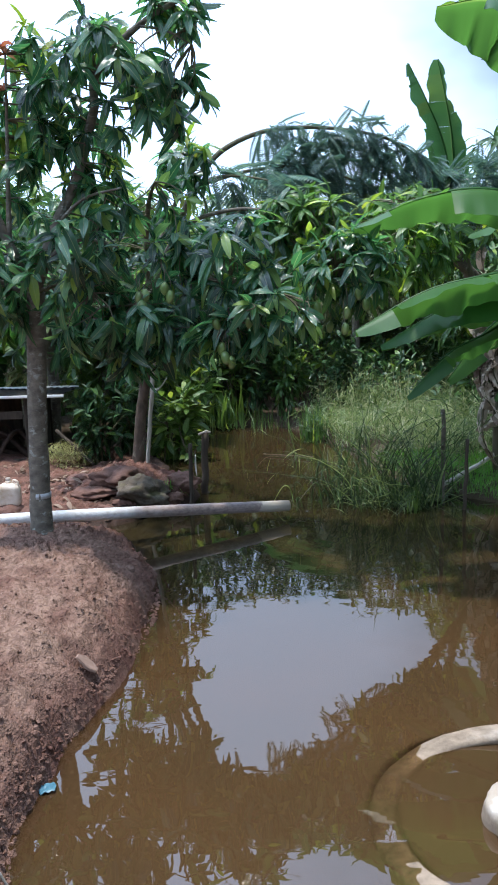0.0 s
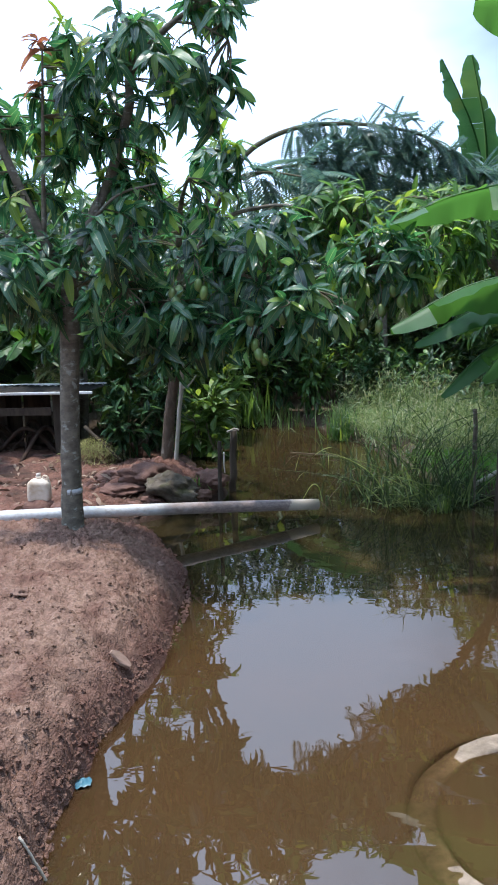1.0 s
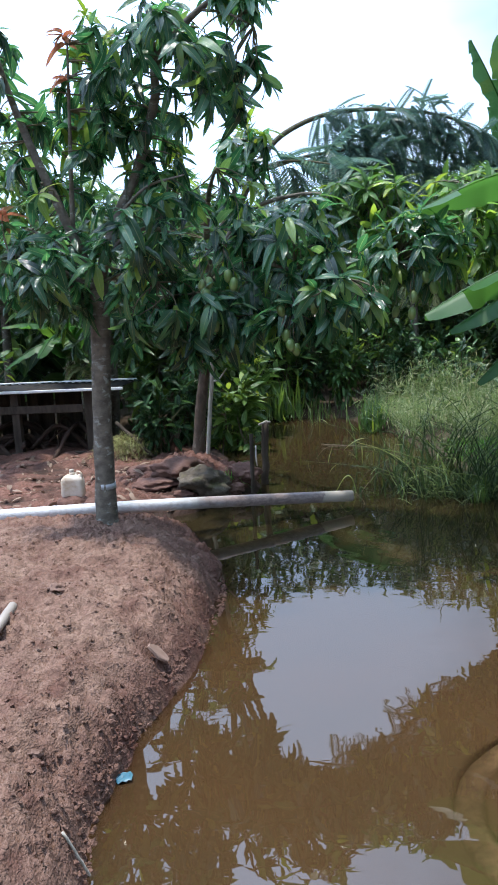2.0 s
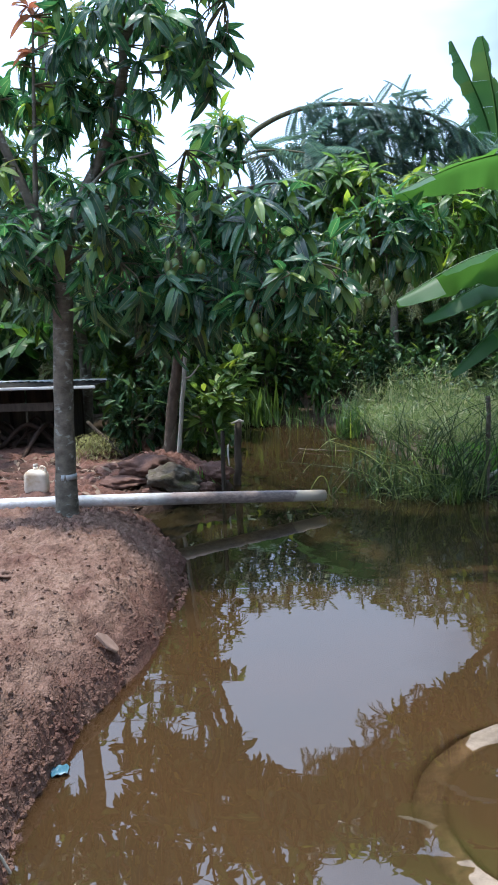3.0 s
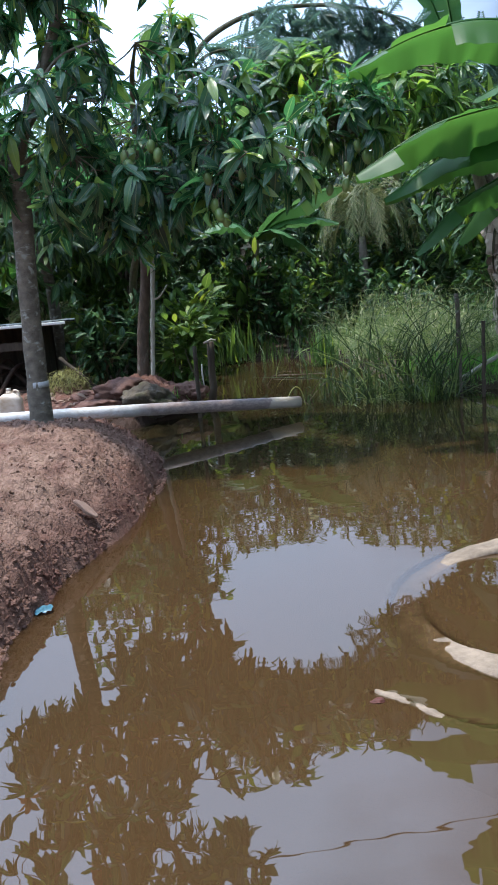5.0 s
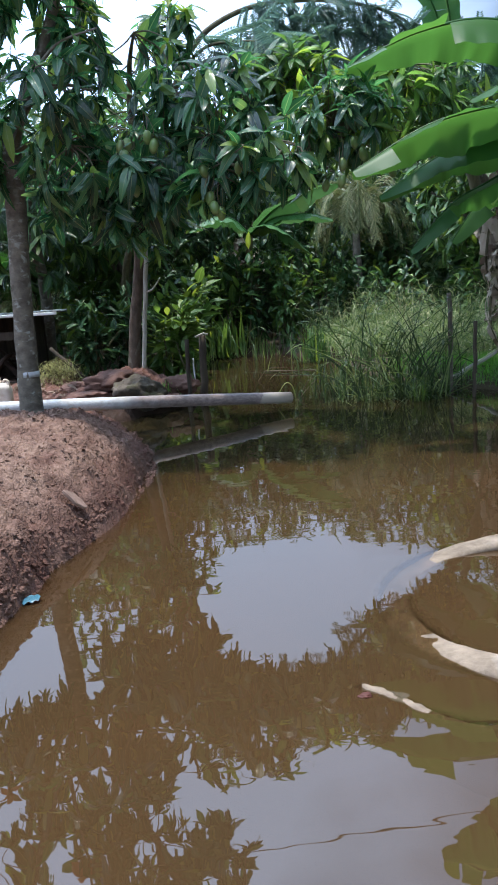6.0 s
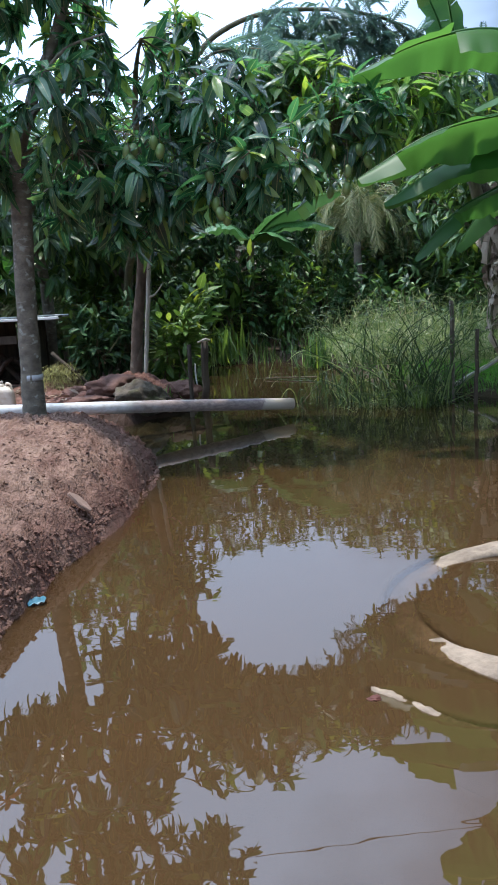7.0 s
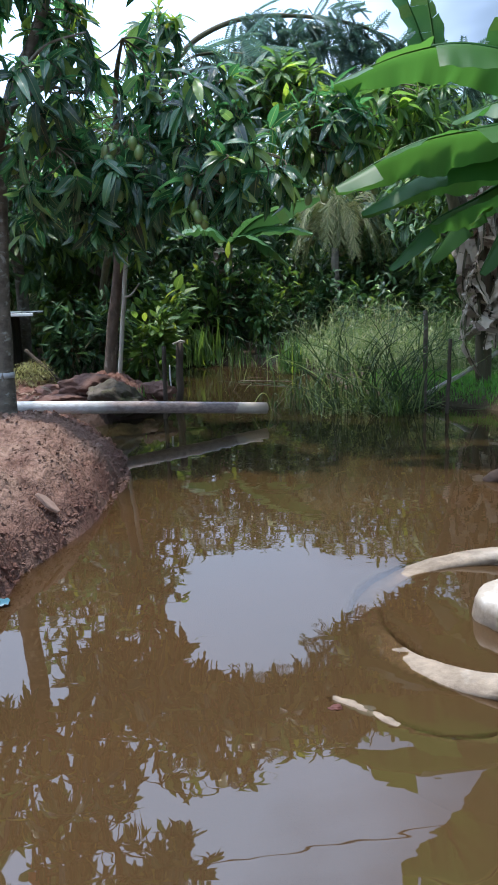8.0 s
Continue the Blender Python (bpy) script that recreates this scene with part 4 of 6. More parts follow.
# ---- feathery tree with an arching bare branch ----
def pinna_shape(pairs=13, length=0.22):
    """A feathery leaf one long along +y: a rib with pairs of drooping leaflets."""
    vs, fs, uv = [], [], []
    def quad(a, b, c, d):
        o = len(vs)
        vs.extend([a, b, c, d])
        uv.extend([(0.2, 0), (0.2, 1), (0.8, 1), (0.8, 0)])
        fs.append((o, o + 1, o + 2, o + 3))
    for i in range(8):
        a, b = i / 8, (i + 1) / 8
        quad((-0.006, a, -0.3 * a * a), (-0.006, b, -0.3 * b * b), (0.006, b, -0.3 * b * b), (0.006, a, -0.3 * a * a))
    for i in range(pairs):
        v = 0.12 + 0.86 * i / pairs
        ln = length * math.sin(math.pi * (0.12 + 0.80 * v)) ** 0.6
        z = -0.3 * v * v
        for s in (-1, 1):
            tipx, tipy, tipz = s * ln * 0.93, v + ln * 0.35, z - ln * 0.40
            quad((0, v - 0.016, z), (s * ln * 0.5 - 0.0, v + ln * 0.17 - 0.034, z - ln * 0.12), (tipx, tipy, tipz), (s * ln * 0.5, v + ln * 0.17 + 0.034, z - ln * 0.10))
    return np.array(vs, float), fs, np.array(uv, float)


PINNA = [pinna_shape(15, 0.20), pinna_shape(13, 0.25)]


def feather_tree():
    t = thing("feathery_tree", (-1.5, 9.3, 0.1), "tall bush with an arching bare branch and feathery blue-green leaves", "tree")
    stem = smooth_path([(-1.5, 9.3, 0.05), (-1.4, 8.9, 1.2), (-0.85, 7.8, 2.2), (-0.42, 7.0, 2.92)], 6)
    v, f = tube(stem, (0.05, 0.04, 0.03), 8, True, 0.05)
    part("trunk", mesh_of("trunk", v, f, M_TWIG), t)
    arch = smooth_path([(-0.42, 7.0, 2.92), (-0.17, 7.0, 3.15), (0.23, 7.0, 3.29), (0.78, 7.0, 3.29), (1.28, 7.0, 3.18), (1.58, 7.0, 2.98), (1.84, 7.0, 2.65)], 6)
    v, f = tube(arch, (0.026, 0.02, 0.012, 0.006), 7)
    part("branch", mesh_of("branch", v, f, M_TWIG), t, "bare arching branch")
    low = smooth_path([(-0.44, 7.05, 2.85), (0.1, 7.1, 2.98), (0.6, 7.1, 2.98), (1.2, 7.2, 2.8)], 6)
    v, f = tube(low, (0.02, 0.014, 0.006), 6)
    part("branch", mesh_of("branch", v, f, M_TWIG), t)
    ms = []
    def spray(at, out, n, size):
        for _ in range(n):
            d = unit(np.array(out) + rng.normal(size=3) * 0.55 - UP * 0.15)
            ms.append(frame_of(np.array(at) + rng.normal(size=3) * 0.04, d, UP + rng.normal(size=3) * 0.3, size * rng.uniform(0.7, 1.2)))
    for p in np.vstack([arch[11:], low[6:]]):
        spray(p, (0.35, -0.25, -0.45), 6, 0.27)
    for x, z, n in ((0.46, 3.42, 1), (0.74, 3.52, 2), (0.95, 3.34, 1)):
        spray((x, 7.0, z - 0.2), (0.1, -0.2, 0.5), n * 2, 0.22)
    for x, z, n in ((1.0, 3.36, 5), (1.25, 3.3, 6), (1.5, 3.12, 6), (1.75, 2.95, 8), (2.1, 3.05, 12), (2.4, 3.1, 10), (2.6, 3.0, 9), (2.9, 3.1, 9)):
        spray(np.array((x, 7.0, z - 0.13)) + rng.normal(size=3) * 0.05, (0.4, -0.3, 0.1), n * 2, 0.24)
    for _ in range(95):
        spray(in_blob((1.6, 7.25, 2.72), (1.15, 0.4, 0.40)), (0.25, -0.5, -0.2), 3, 0.26)
    for _ in range(60):
        spray(in_blob((0.70, 7.1, 3.02), (0.55, 0.3, 0.2)), (0.2, -0.4, -0.25), 3, 0.24)
    # grey drooping fronds under the foot of the arch
    limb = smooth_path([(-0.44, 7.05, 2.85), (-0.2, 6.3, 2.80), (0.1, 5.95, 2.72), (0.35, 5.85, 2.62), (0.58, 5.85, 2.48)], 6)
    v, f = tube(limb, (0.014, 0.009, 0.005), 6)
    part("branch", mesh_of("branch", v, f, M_TWIG), t)
    for p in limb[5:]:
        spray(p, (0.6, -0.5, -0.35), 3, 0.40)
    part("foliage", scattered("foliage", PINNA, ms, M_FERN, False), t, "", "stuff")


feather_tree()

# ---- bananas ----
def banana_leaf(name, spine, width, parent, mat=None, tears=0.5, lift=0.25, roll=0.0, seed=1, drape=None):
    """A broad leaf along a curved rib: each half torn into strips that hang a little apart."""
    r = np.random.default_rng(seed)
    q = smooth_path(spine, 14)
    n = len(q)
    tan = np.gradient(q, axis=0)
    vs, fs, uv = [], [], []
    s = np.linspace(0, 1, n)
    prof = np.clip(np.sin(np.pi * np.clip(s * 0.93 + 0.05, 0, 1) ** 0.75), 0, 1) ** 0.55 * width / 2
    prof[s < 0.06] *= 0.3
    cols = 9 if drape else 5
    for side in (-1, 1):
        last = None
        bend = lift + r.uniform(-0.1, 0.1)
        strips = list(drape) if drape else []
        for i in range(n):
            t = unit(tan[i])
            x = unit(np.cross(t, UP))
            up = unit(np.cross(x, t))
            x, up = x * math.cos(roll) + up * math.sin(roll), up * math.cos(roll) - x * math.sin(roll)
            def row(b, back):
                o = len(vs)
                if drape:
                    # the blade rolls over from the rib and hangs by the strip's own angle
                    out, down = 0.0, 0.0
                    for c in range(cols):
                        u = c / (cols - 1)
                        g = prof[i] / (cols - 1)
                        th = 0.12 + (b - 0.12) * min(1.0, u * 2.5) + (0.22 if side > 0 else 0.06) * math.sin(s[i] * 31 + 2 * side + seed) * u + (0.12 if side > 0 else 0.04) * math.sin(s[i] * 83 + seed * 3) * u
                        if c:
                            out, down = out + g * math.cos(th), down + g * math.sin(th)
                        vs.append(q[i] + side * x * out - up * down + t * prof[i] * u * 0.15)
                        uv.append((0.5 + side * 0.5 * u, s[i]))
                    return o
                for c in range(cols):
                    w = prof[i] * c / (cols - 1)
                    u = c / (cols - 1)
                    wave = (0.10 * math.sin(s[i] * 19 + 2 * side + seed) + 0.06 * math.sin(s[i] * 47 + seed * 3 + side)) * u ** 1.5
                    if mat is M_DRY:
                        wave = wave * 2.2 + 0.5 * noise.noise(Vector((s[i] * 9 + seed, u * 3 * side, seed * 0.7))) + 0.3 * noise.noise(Vector((s[i] * 23, u * 6 * side, seed * 1.3)))
                    h = b * w * (1 - 0.25 * u) - 0.10 * w * u + prof[i] * wave
                    p = q[i] + side * x * w + up * h + t * (w * 0.18 + back)
                    vs.append(p)
                    uv.append((0.5 + side * 0.5 * c / (cols - 1), s[i]))
                return o
            if drape:
                if side > 0:
                    bend = 1.05
                elif len(strips) > 1 and s[i] > strips[0][0]:
                    last = row(strips[1][1], 0.0)
                    strips.pop(0)
                    continue
                else:
                    bend = strips[0][1]
            o = row(bend, 0.0)
            if last is not None:
                for c in range(cols - 1):
                    fs.append((last + c, last + c + 1, o + c + 1, o + c) if side > 0 else (last + c + 1, last + c, o + c, o + c + 1))
            last = o
            if not drape and r.random() < tears * 0.28 and 0.1 < s[i] < 0.95:
                bend = lift + r.uniform(-0.55, 0.25) * tears
                last = row(bend, 0.0)
    ob = part(name, mesh_of(name, np.array(vs), fs, mat or M_BANANA, np.array(uv)), parent)
    v, f = tube(q, (0.018, 0.012, 0.004), 6)
    part("midrib", mesh_of("midrib", v, f, M_STEM if mat is M_DRY else M_BANANA), ob)
    return ob


def banana_plant(at, height, leaves, label, dry=0, radius=0.09, lean=(0, 0), seed=3, mat=None):
    """A layered stem, the given leaves, and dead leaves that hang round the stem."""
    t = thing("banana_plant", at, label, "banana plant")
    at = np.array(at)
    top = at + np.array((lean[0], lean[1], height))
    v, f = tube(smooth_path([at - UP * 0.05, at + UP * height * 0.5 + np.array((lean[0] * 0.3, lean[1] * 0.3, 0)), top], 6), (radius, radius * 0.85, radius * 0.5), 12, True, 0.06)
    part("stem", mesh_of("stem", v, f, M_STEM), t, "fibrous layered stem")
    for k, (mid, tip, w, tears, lift, roll, *drape) in enumerate(leaves):
        mid, tip = np.array(mid, float), np.array(tip, float)
        banana_leaf("leaf", [top, (top + mid) / 2 + UP * 0.08, mid, (mid + tip) / 2 + UP * (0.065 if drape else 0.03), tip], w, t, mat, tears, lift, roll, seed * 50 + k, drape[0] if drape else None)
    r = np.random.default_rng(seed)
    for k in range(dry):
        a = r.uniform(0, 6.28)
        d = np.array((math.cos(a), math.sin(a), 0))
        e = np.array((-d[1], d[0], 0))
        z0 = at + UP * height * r.uniform(0.35, 0.98) + d * radius * 0.8
        ln = r.uniform(0.25, 0.6)
        o1, o2 = r.uniform(0.03, 0.20), r.uniform(0.0, 0.22)
        sp = [z0, z0 + d * o1 * 0.8 + UP * 0.02, z0 + d * o1 + e * r.normal() * 0.06 - UP * ln * 0.5, z0 + d * o2 + e * r.normal() * 0.09 - UP * ln]
        if sp[3][2] < at[2] + 0.02:
            sp[3][2] = at[2] + 0.02
        banana_leaf("dead_leaf", sp, r.uniform(0.08, 0.22), t, M_DRY, 1.0, r.uniform(-1.3, 0.6), r.uniform(-0.9, 0.9), seed * 90 + k)
    return t


banana_plant((2.85, 5.2, 0.05), 1.95,
             [((1.52, 4.68, 1.935), (0.64, 4.60, 1.615), 0.58, 0, 0, 0.0, [(0.545, 0.45), (0.86, 0.10), (1.0, 0.85)]),
              ((1.55, 4.98, 2.46), (0.68, 4.95, 2.25), 0.52, 0, 0, 0.0, [(0.655, 0.9), (0.86, 0.02), (1.0, 0.3)]),
              ((1.62, 4.88, 1.80), (0.84, 4.90, 1.50), 0.46, 0, 0, 0.0, [(1.0, 0.75)]),
              ((1.55, 4.98, 1.56), (1.02, 4.92, 1.16), 0.34, 0, 0, 0.0, [(0.75, 0.1), (1.0, 0.9)]),
              ((1.95, 5.35, 3.62), (1.30, 5.45, 3.70), 0.95, 0, 0, 0.0, [(0.6, 0.1), (0.75, 0.6), (0.9, 0.1), (1.0, 0.3)]),
              ((1.82, 5.25, 1.70), (1.38, 5.3, 1.22), 0.46, 0, 0, 0.0, [(0.6, 1.0), (0.8, 0.6), (1.0, 1.2)]),
              ((1.95, 5.05, 1.62), (1.62, 5.0, 1.12), 0.42, 0, 0, 0.0, [(0.7, 0.9), (1.0, 1.2)]),
              ((2.6, 4.5, 2.7), (2.4, 3.8, 2.6), 0.45, 0.5, -0.4, 0.0),
              ((3.6, 5.2, 2.7), (4.3, 5.1, 2.5), 0.45, 0.5, -0.4, 0.0),
              ((2.3, 5.9, 2.4), (1.8, 6.3, 2.3), 0.44, 0.5, -0.4, 0.2)],
             "large banana plant spreading broad green leaves over the pond", 6, 0.11, (-0.05, 0), 5)
banana_plant((2.36, 7.05, 0.08), 1.9,
             [((2.7, 6.8, 2.2), (3.1, 6.5, 1.9), 0.42, 0.6, -0.4, 0.0), ((2.4, 6.9, 2.6), (2.3, 6.8, 3.2), 0.42, 0.5, -0.3, 0.3)],
             "banana plant with a thick skirt of dead leaves", 34, 0.075, (-0.1, -0.1), 6)
banana_plant((2.85, 8.9, 0.12), 2.4,
             [((2.05, 8.3, 3.45), (1.66, 8.1, 4.12), 0.46, 0.4, -0.5, 0.9), ((2.16, 8.3, 3.5), (1.95, 8.1, 4.15), 0.48, 0.4, -0.5, 0.3),
              ((2.9, 8.2, 3.1), (3.4, 7.8, 3.2), 0.45, 0.5, -0.5, 0.0), ((2.4, 7.9, 2.9), (2.5, 7.3, 2.7), 0.4, 0.5, -0.5, 0.0)],
             "upright banana plant with torn leaves behind the reeds", 6, 0.09, (-0.55, -0.4), 8, M_BANANA_DULL)
banana_plant((-0.05, 11.6, 0.12), 1.6,
             [((0.75, 11.0, 2.16), (1.30, 10.9, 2.28), 0.34, 0.5, -0.6, 0.5), ((0.42, 11.0, 1.78), (0.88, 10.9, 1.38), 0.32, 0.6, -0.5, 0.4),
              ((0.75, 11.05, 1.93), (1.22, 11.0, 1.82), 0.28, 0.6, -0.7, 0.1), ((-0.4, 11.4, 2.0), (-0.8, 11.2, 1.8), 0.34, 0.5, -0.6, -0.2)],
             "banana plant at the far end of the pond", 12, 0.09, (0.1, -0.2), 12, M_BANANA_DULL)
banana_plant((-3.35, 10.6, 0.12), 0.9,
             [((-3.60, 10.3, 1.55), (-4.05, 10.0, 1.55), 0.28, 0.6, -0.3, 0.0), ((-3.10, 10.3, 1.55), (-2.65, 10.0, 1.50), 0.28, 0.7, -0.3, 0.0),
              ((-3.42, 10.4, 1.7), (-3.55, 10.2, 2.2), 0.27, 0.5, -0.3, 0.5), ((-3.28, 10.4, 1.65), (-3.05, 10.2, 2.1), 0.26, 0.5, -0.3, -0.4), ((-3.25, 10.2, 1.35), (-2.85, 9.8, 1.05), 0.25, 0.6, -0.3, 0.0),
              ((-3.55, 10.1, 1.3), (-4.0, 9.8, 1.0), 0.25, 0.6, -0.3, 0), ((-3.38, 10.1, 1.4), (-3.45, 9.6, 1.15), 0.26, 0.6, -0.3, 0)],
             "young banana plant behind the shelter", 3, 0.08, (0, 0), 15)

# ---- palm, bushes, woods ----
def frond(spine, length, parent):
    """A palm frond: a rib with pairs of narrow leaflets that hang from it."""
    q = smooth_path(spine, 17)
    tan = np.gradient(q, axis=0)
    vs, fs, uv = [], [], []
    n = len(q)
    for i in range(3, n):
        t = unit(tan[i])
        side = unit(np.cross(t, UP))
        ln = length * math.sin(math.pi * (0.15 + 0.75 * i / n)) ** 0.5
        for k in (-1, 1):
            d = unit(t * rng.uniform(0.6, 1.1) + side * k * rng.uniform(0.35, 0.8) - UP * rng.uniform(-0.05, 0.45))
            e = unit(t * 0.7 + side * k * 0.35 - UP * rng.uniform(0.5, 1.2))
            o = len(vs)
            w = t * 0.006
            vs.extend([q[i] - w, q[i] + d * ln * 0.5 - w, q[i] + d * ln * 0.5 + e * ln * 0.5, q[i] + d * ln * 0.5 + w, q[i] + w])
            uv.extend([(0.4, 0), (0.3, 0.5), (0.5, 1), (0.7, 0.5), (0.6, 0)])
            fs.append((o, o + 1, o + 2, o + 3, o + 4))
    ob = part("frond", mesh_of("frond", np.array(vs), fs, M_PALM, np.array(uv), False), parent)
    v, f = tube(q, (0.014, 0.009, 0.003), 5)
    part("midrib", mesh_of("midrib", v, f, M_PALM), ob)


def palm(at, size, n, label, high):
    t = thing("palm", at, label, "palm")
    at = np.array(at)
    v, f = tube(np.array([at - UP * 0.05, at + UP * high * 0.5, at + UP * (high + 0.03)]), (0.10 * size, 0.08 * size, 0.05 * size), 10, True, 0.1)
    part("trunk", mesh_of("trunk", v, f, M_BARK), t)
    for k in range(n):
        a = k * 2.4 + rng.uniform(-0.2, 0.2)
        out = np.array((math.cos(a), math.sin(a), 0))
        lift = rng.uniform(0.25, 1.15)
        c = at + UP * high
        out = out * rng.uniform(0.55, 1.1)
        frond([c, c + (out * 0.16 + UP * 0.45 * lift) * size, c + (out * 0.40 + UP * 0.72 * lift) * size, c + (out * 0.66 + UP * (0.70 * lift - 0.15)) * size, c + (out * 0.86 + UP * (0.45 * lift - 0.42)) * size], 0.40 * size, t)


palm((1.64, 11.8, 0.12), 1.05, 17, "small palm with drooping yellowish fronds", 1.5)
palm((-2.7, 10.0, 0.12), 0.9, 10, "low palm with arching fronds beside the shelter", 0.35)

BROAD = [leaf_shape(0.42, 0.3, 0.2, 4, 0.75), leaf_shape(0.36, 0.5, 0.25, 4, 0.8), leaf_shape(0.30, 0.15, 0.2, 4, 0.9)]


def bush(at, r, h, n, size, label, mat, name="bush"):
    """Stems from the ground and broad leaves in an uneven heap."""
    t = thing(name, at, label, "bush")
    at = np.array(at, float)
    stems, ms = [], []
    tips = []
    for _ in range(max(5, n // 60)):
        a = rng.uniform(0, 6.28)
        tip = at + np.array((math.cos(a) * r * rng.uniform(0.2, 1), math.sin(a) * r * rng.uniform(0.2, 1) * 0.8, h * rng.uniform(0.5, 1.0)))
        q = smooth_path([at + np.array((rng.normal() * 0.08, rng.normal() * 0.08, -0.03)), (at + tip) / 2 + UP * 0.1 * h, tip], 4)
        stems.append(tube(q, (0.014, 0.005), 5, False))
        tips.append(q)
    for _ in range(n):
        q = tips[rng.integers(len(tips))]
        p = q[rng.integers(2, len(q))] + rng.normal(size=3) * np.array((r, r, h)) * 0.13
        p[2] = max(p[2], at[2] + 0.04)
        out = unit(p - (at + UP * h * 0.4))
        d = unit(out + rng.normal(size=3) * 0.6 - UP * 0.25)
        ms.append(frame_of(p, d, UP * 0.8 + out * 0.4 + rng.normal(size=3) * 0.35, size * rng.uniform(0.6, 1.3)))
    v, f = joined(stems)
    part("brushwood", mesh_of("stems", v, f, M_TWIG), t, "", "stuff")
    part("foliage", scattered("foliage", BROAD, ms, mat), t, "", "stuff")


# undergrowth behind the mound and round the far end
for (x, y, r, h, n, s, m, lab) in [
        (-1.7, 8.2, 0.35, 0.85, 420, 0.15, M_SHADED, "shaded glossy shrub beside the shelter"),
        (-1.45, 8.7, 0.35, 1.0, 420, 0.16, M_SHADED, "dense shaded leafy shrub"),
        (-0.98, 8.9, 0.32, 0.95, 300, 0.20, M_LIME, "bright leafy shrub on the pond edge"),
        (-0.74, 8.7, 0.18, 0.68, 60, 0.17, M_LIME, "yellow-green leafy shrub over the posts"),
        (-0.85, 9.9, 0.42, 1.2, 420, 0.23, M_LIME, "light green leafy waterside shrub"),
        (-0.6, 11.6, 0.55, 1.2, 800, 0.14, M_SHADED, "shaded shrub at the far shore"),
        (-0.02, 11.45, 0.45, 1.5, 900, 0.15, M_SHADED, "shaded shrub overhanging the far shore"),
        (0.5, 11.4, 0.45, 1.2, 600, 0.16, M_BUSH, "leafy shrub overhanging the far shore"),
        (-0.32, 11.3, 0.35, 1.25, 260, 0.25, M_LIME, "bright strap-leaved shrub at the far shore"),
        # lime leaf on the next two puts a sunlit look into their colour
        (-1.5, 10.6, 0.5, 1.5, 420, 0.18, M_LIME, "tall leafy green orchard shrub"),
        (-2.3, 10.4, 0.6, 1.7, 520, 0.19, M_LIME, "tall leafy shrub behind the shelter"),
        (-4.6, 9.9, 0.8, 1.5, 520, 0.17, M_BUSH, "leafy shrub behind the shelter"),
        (1.5, 11.2, 0.55, 1.0, 800, 0.14, M_SHADED, "shaded glossy shrub below the palm"),
        (2.1, 10.6, 0.6, 0.9, 420, 0.13, M_MANGO_FAR, "leafy shrub behind the reeds"),
        (2.9, 9.6, 0.6, 1.4, 420, 0.15, M_BUSH, "leafy shrub behind the bananas"),
        (3.6, 8.2, 0.7, 1.8, 520, 0.16, M_MANGO_FAR, "dark leafy shrub behind the bananas"),
        (1.2, 12.4, 0.7, 1.6, 900, 0.16, M_MANGO_FAR, "tall dark green orchard shrub"),
        (2.4, 12.2, 0.8, 2.0, 1200, 0.17, M_MANGO_FAR, "tall leafy green orchard shrub"),
        (-0.3, 12.8, 0.9, 2.2, 1300, 0.18, M_MANGO_FAR, "tall leafy green orchard shrub"),
        (-1.6, 12.2, 0.9, 2.4, 1300, 0.18, M_MANGO_FAR, "tall dark leafy orchard shrub"),
        (-3.2, 12.0, 1.0, 2.5, 720, 0.19, M_BUSH, "tall leafy green orchard shrub")]:
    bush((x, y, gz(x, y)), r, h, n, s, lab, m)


LOW_LEAVES = [leaf_shape(0.26, 0.35, 0.25, 3, 0.9), leaf_shape(0.24, 0.7, 0.25, 3, 0.85)]


def small_tree(x, y, h, r, n, label, mat):
    t = thing("tree", (x, y, 0.1), label, "tree", "trees at the back")
    q = smooth_path([(x, y, 0.0), (x + 0.05, y, h * 0.35), (x - 0.05, y, h * 0.7)], 5)
    v, f = tube(q, (0.09, 0.05), 8, True, 0.05)
    part("trunk", mesh_of("trunk", v, f, M_BARK), t)
    limbs, ms, paths = [], [], [q]
    for k in range(7):
        a = k * 2.4
        p0 = q[rng.integers(4, len(q))]
        p = np.array((x, y, h * 0.75)) + np.array((math.cos(a), math.sin(a), rng.uniform(-0.3, 0.5))) * r * 0.8
        w = smooth_path([p0, (p0 + p) / 2 + UP * 0.15, p], 4)
        limbs.append(tube(w, (0.035, 0.012), 6, False))
        paths.append(w)
    for k in range(n):
        p = in_blob((x, y, h * 0.72), (r, r, h * 0.34))
        out = unit(p - np.array((x, y, h * 0.6)))
        ms += rosette(p, out, 9, 0.27)
    for v, f in limbs:
        part("branch", mesh_of("branch", v, f, M_BARK), t)
    part("foliage", scattered("foliage", LOW_LEAVES, ms, mat), t, "", "stuff")


for x, y, h, r, n, m in [(-0.2, 13.6, 3.55, 1.6, 460, M_MANGO_FAR), (2.2, 13.2, 3.55, 1.7, 460, M_MANGO_FAR), (-2.6, 13.4, 3.3, 1.7, 420, M_BUSH), (4.4, 11.6, 4.3, 1.7, 380, M_MANGO_FAR),
                         (-5.0, 12.4, 4.6, 1.9, 380, M_BUSH), (-3.6, 12.0, 3.6, 1.3, 260, M_BUSH), (-4.6, 7.6, 4.2, 1.3, 260, M_MANGO_FAR), (-1.7, 10.3, 3.3, 1.0, 280, M_BUSH), (4.6, 8.2, 4.4, 1.5, 300, M_MANGO_FAR),
                         (3.3, 10.2, 2.9, 1.2, 260, M_BUSH), (-7.5, 12.0, 5.0, 2.0, 300, M_BUSH), (7.5, 13.0, 5.0, 2.0, 260, M_BUSH)]:
    small_tree(x, y, h, r, n, "leafy green orchard tree", m)

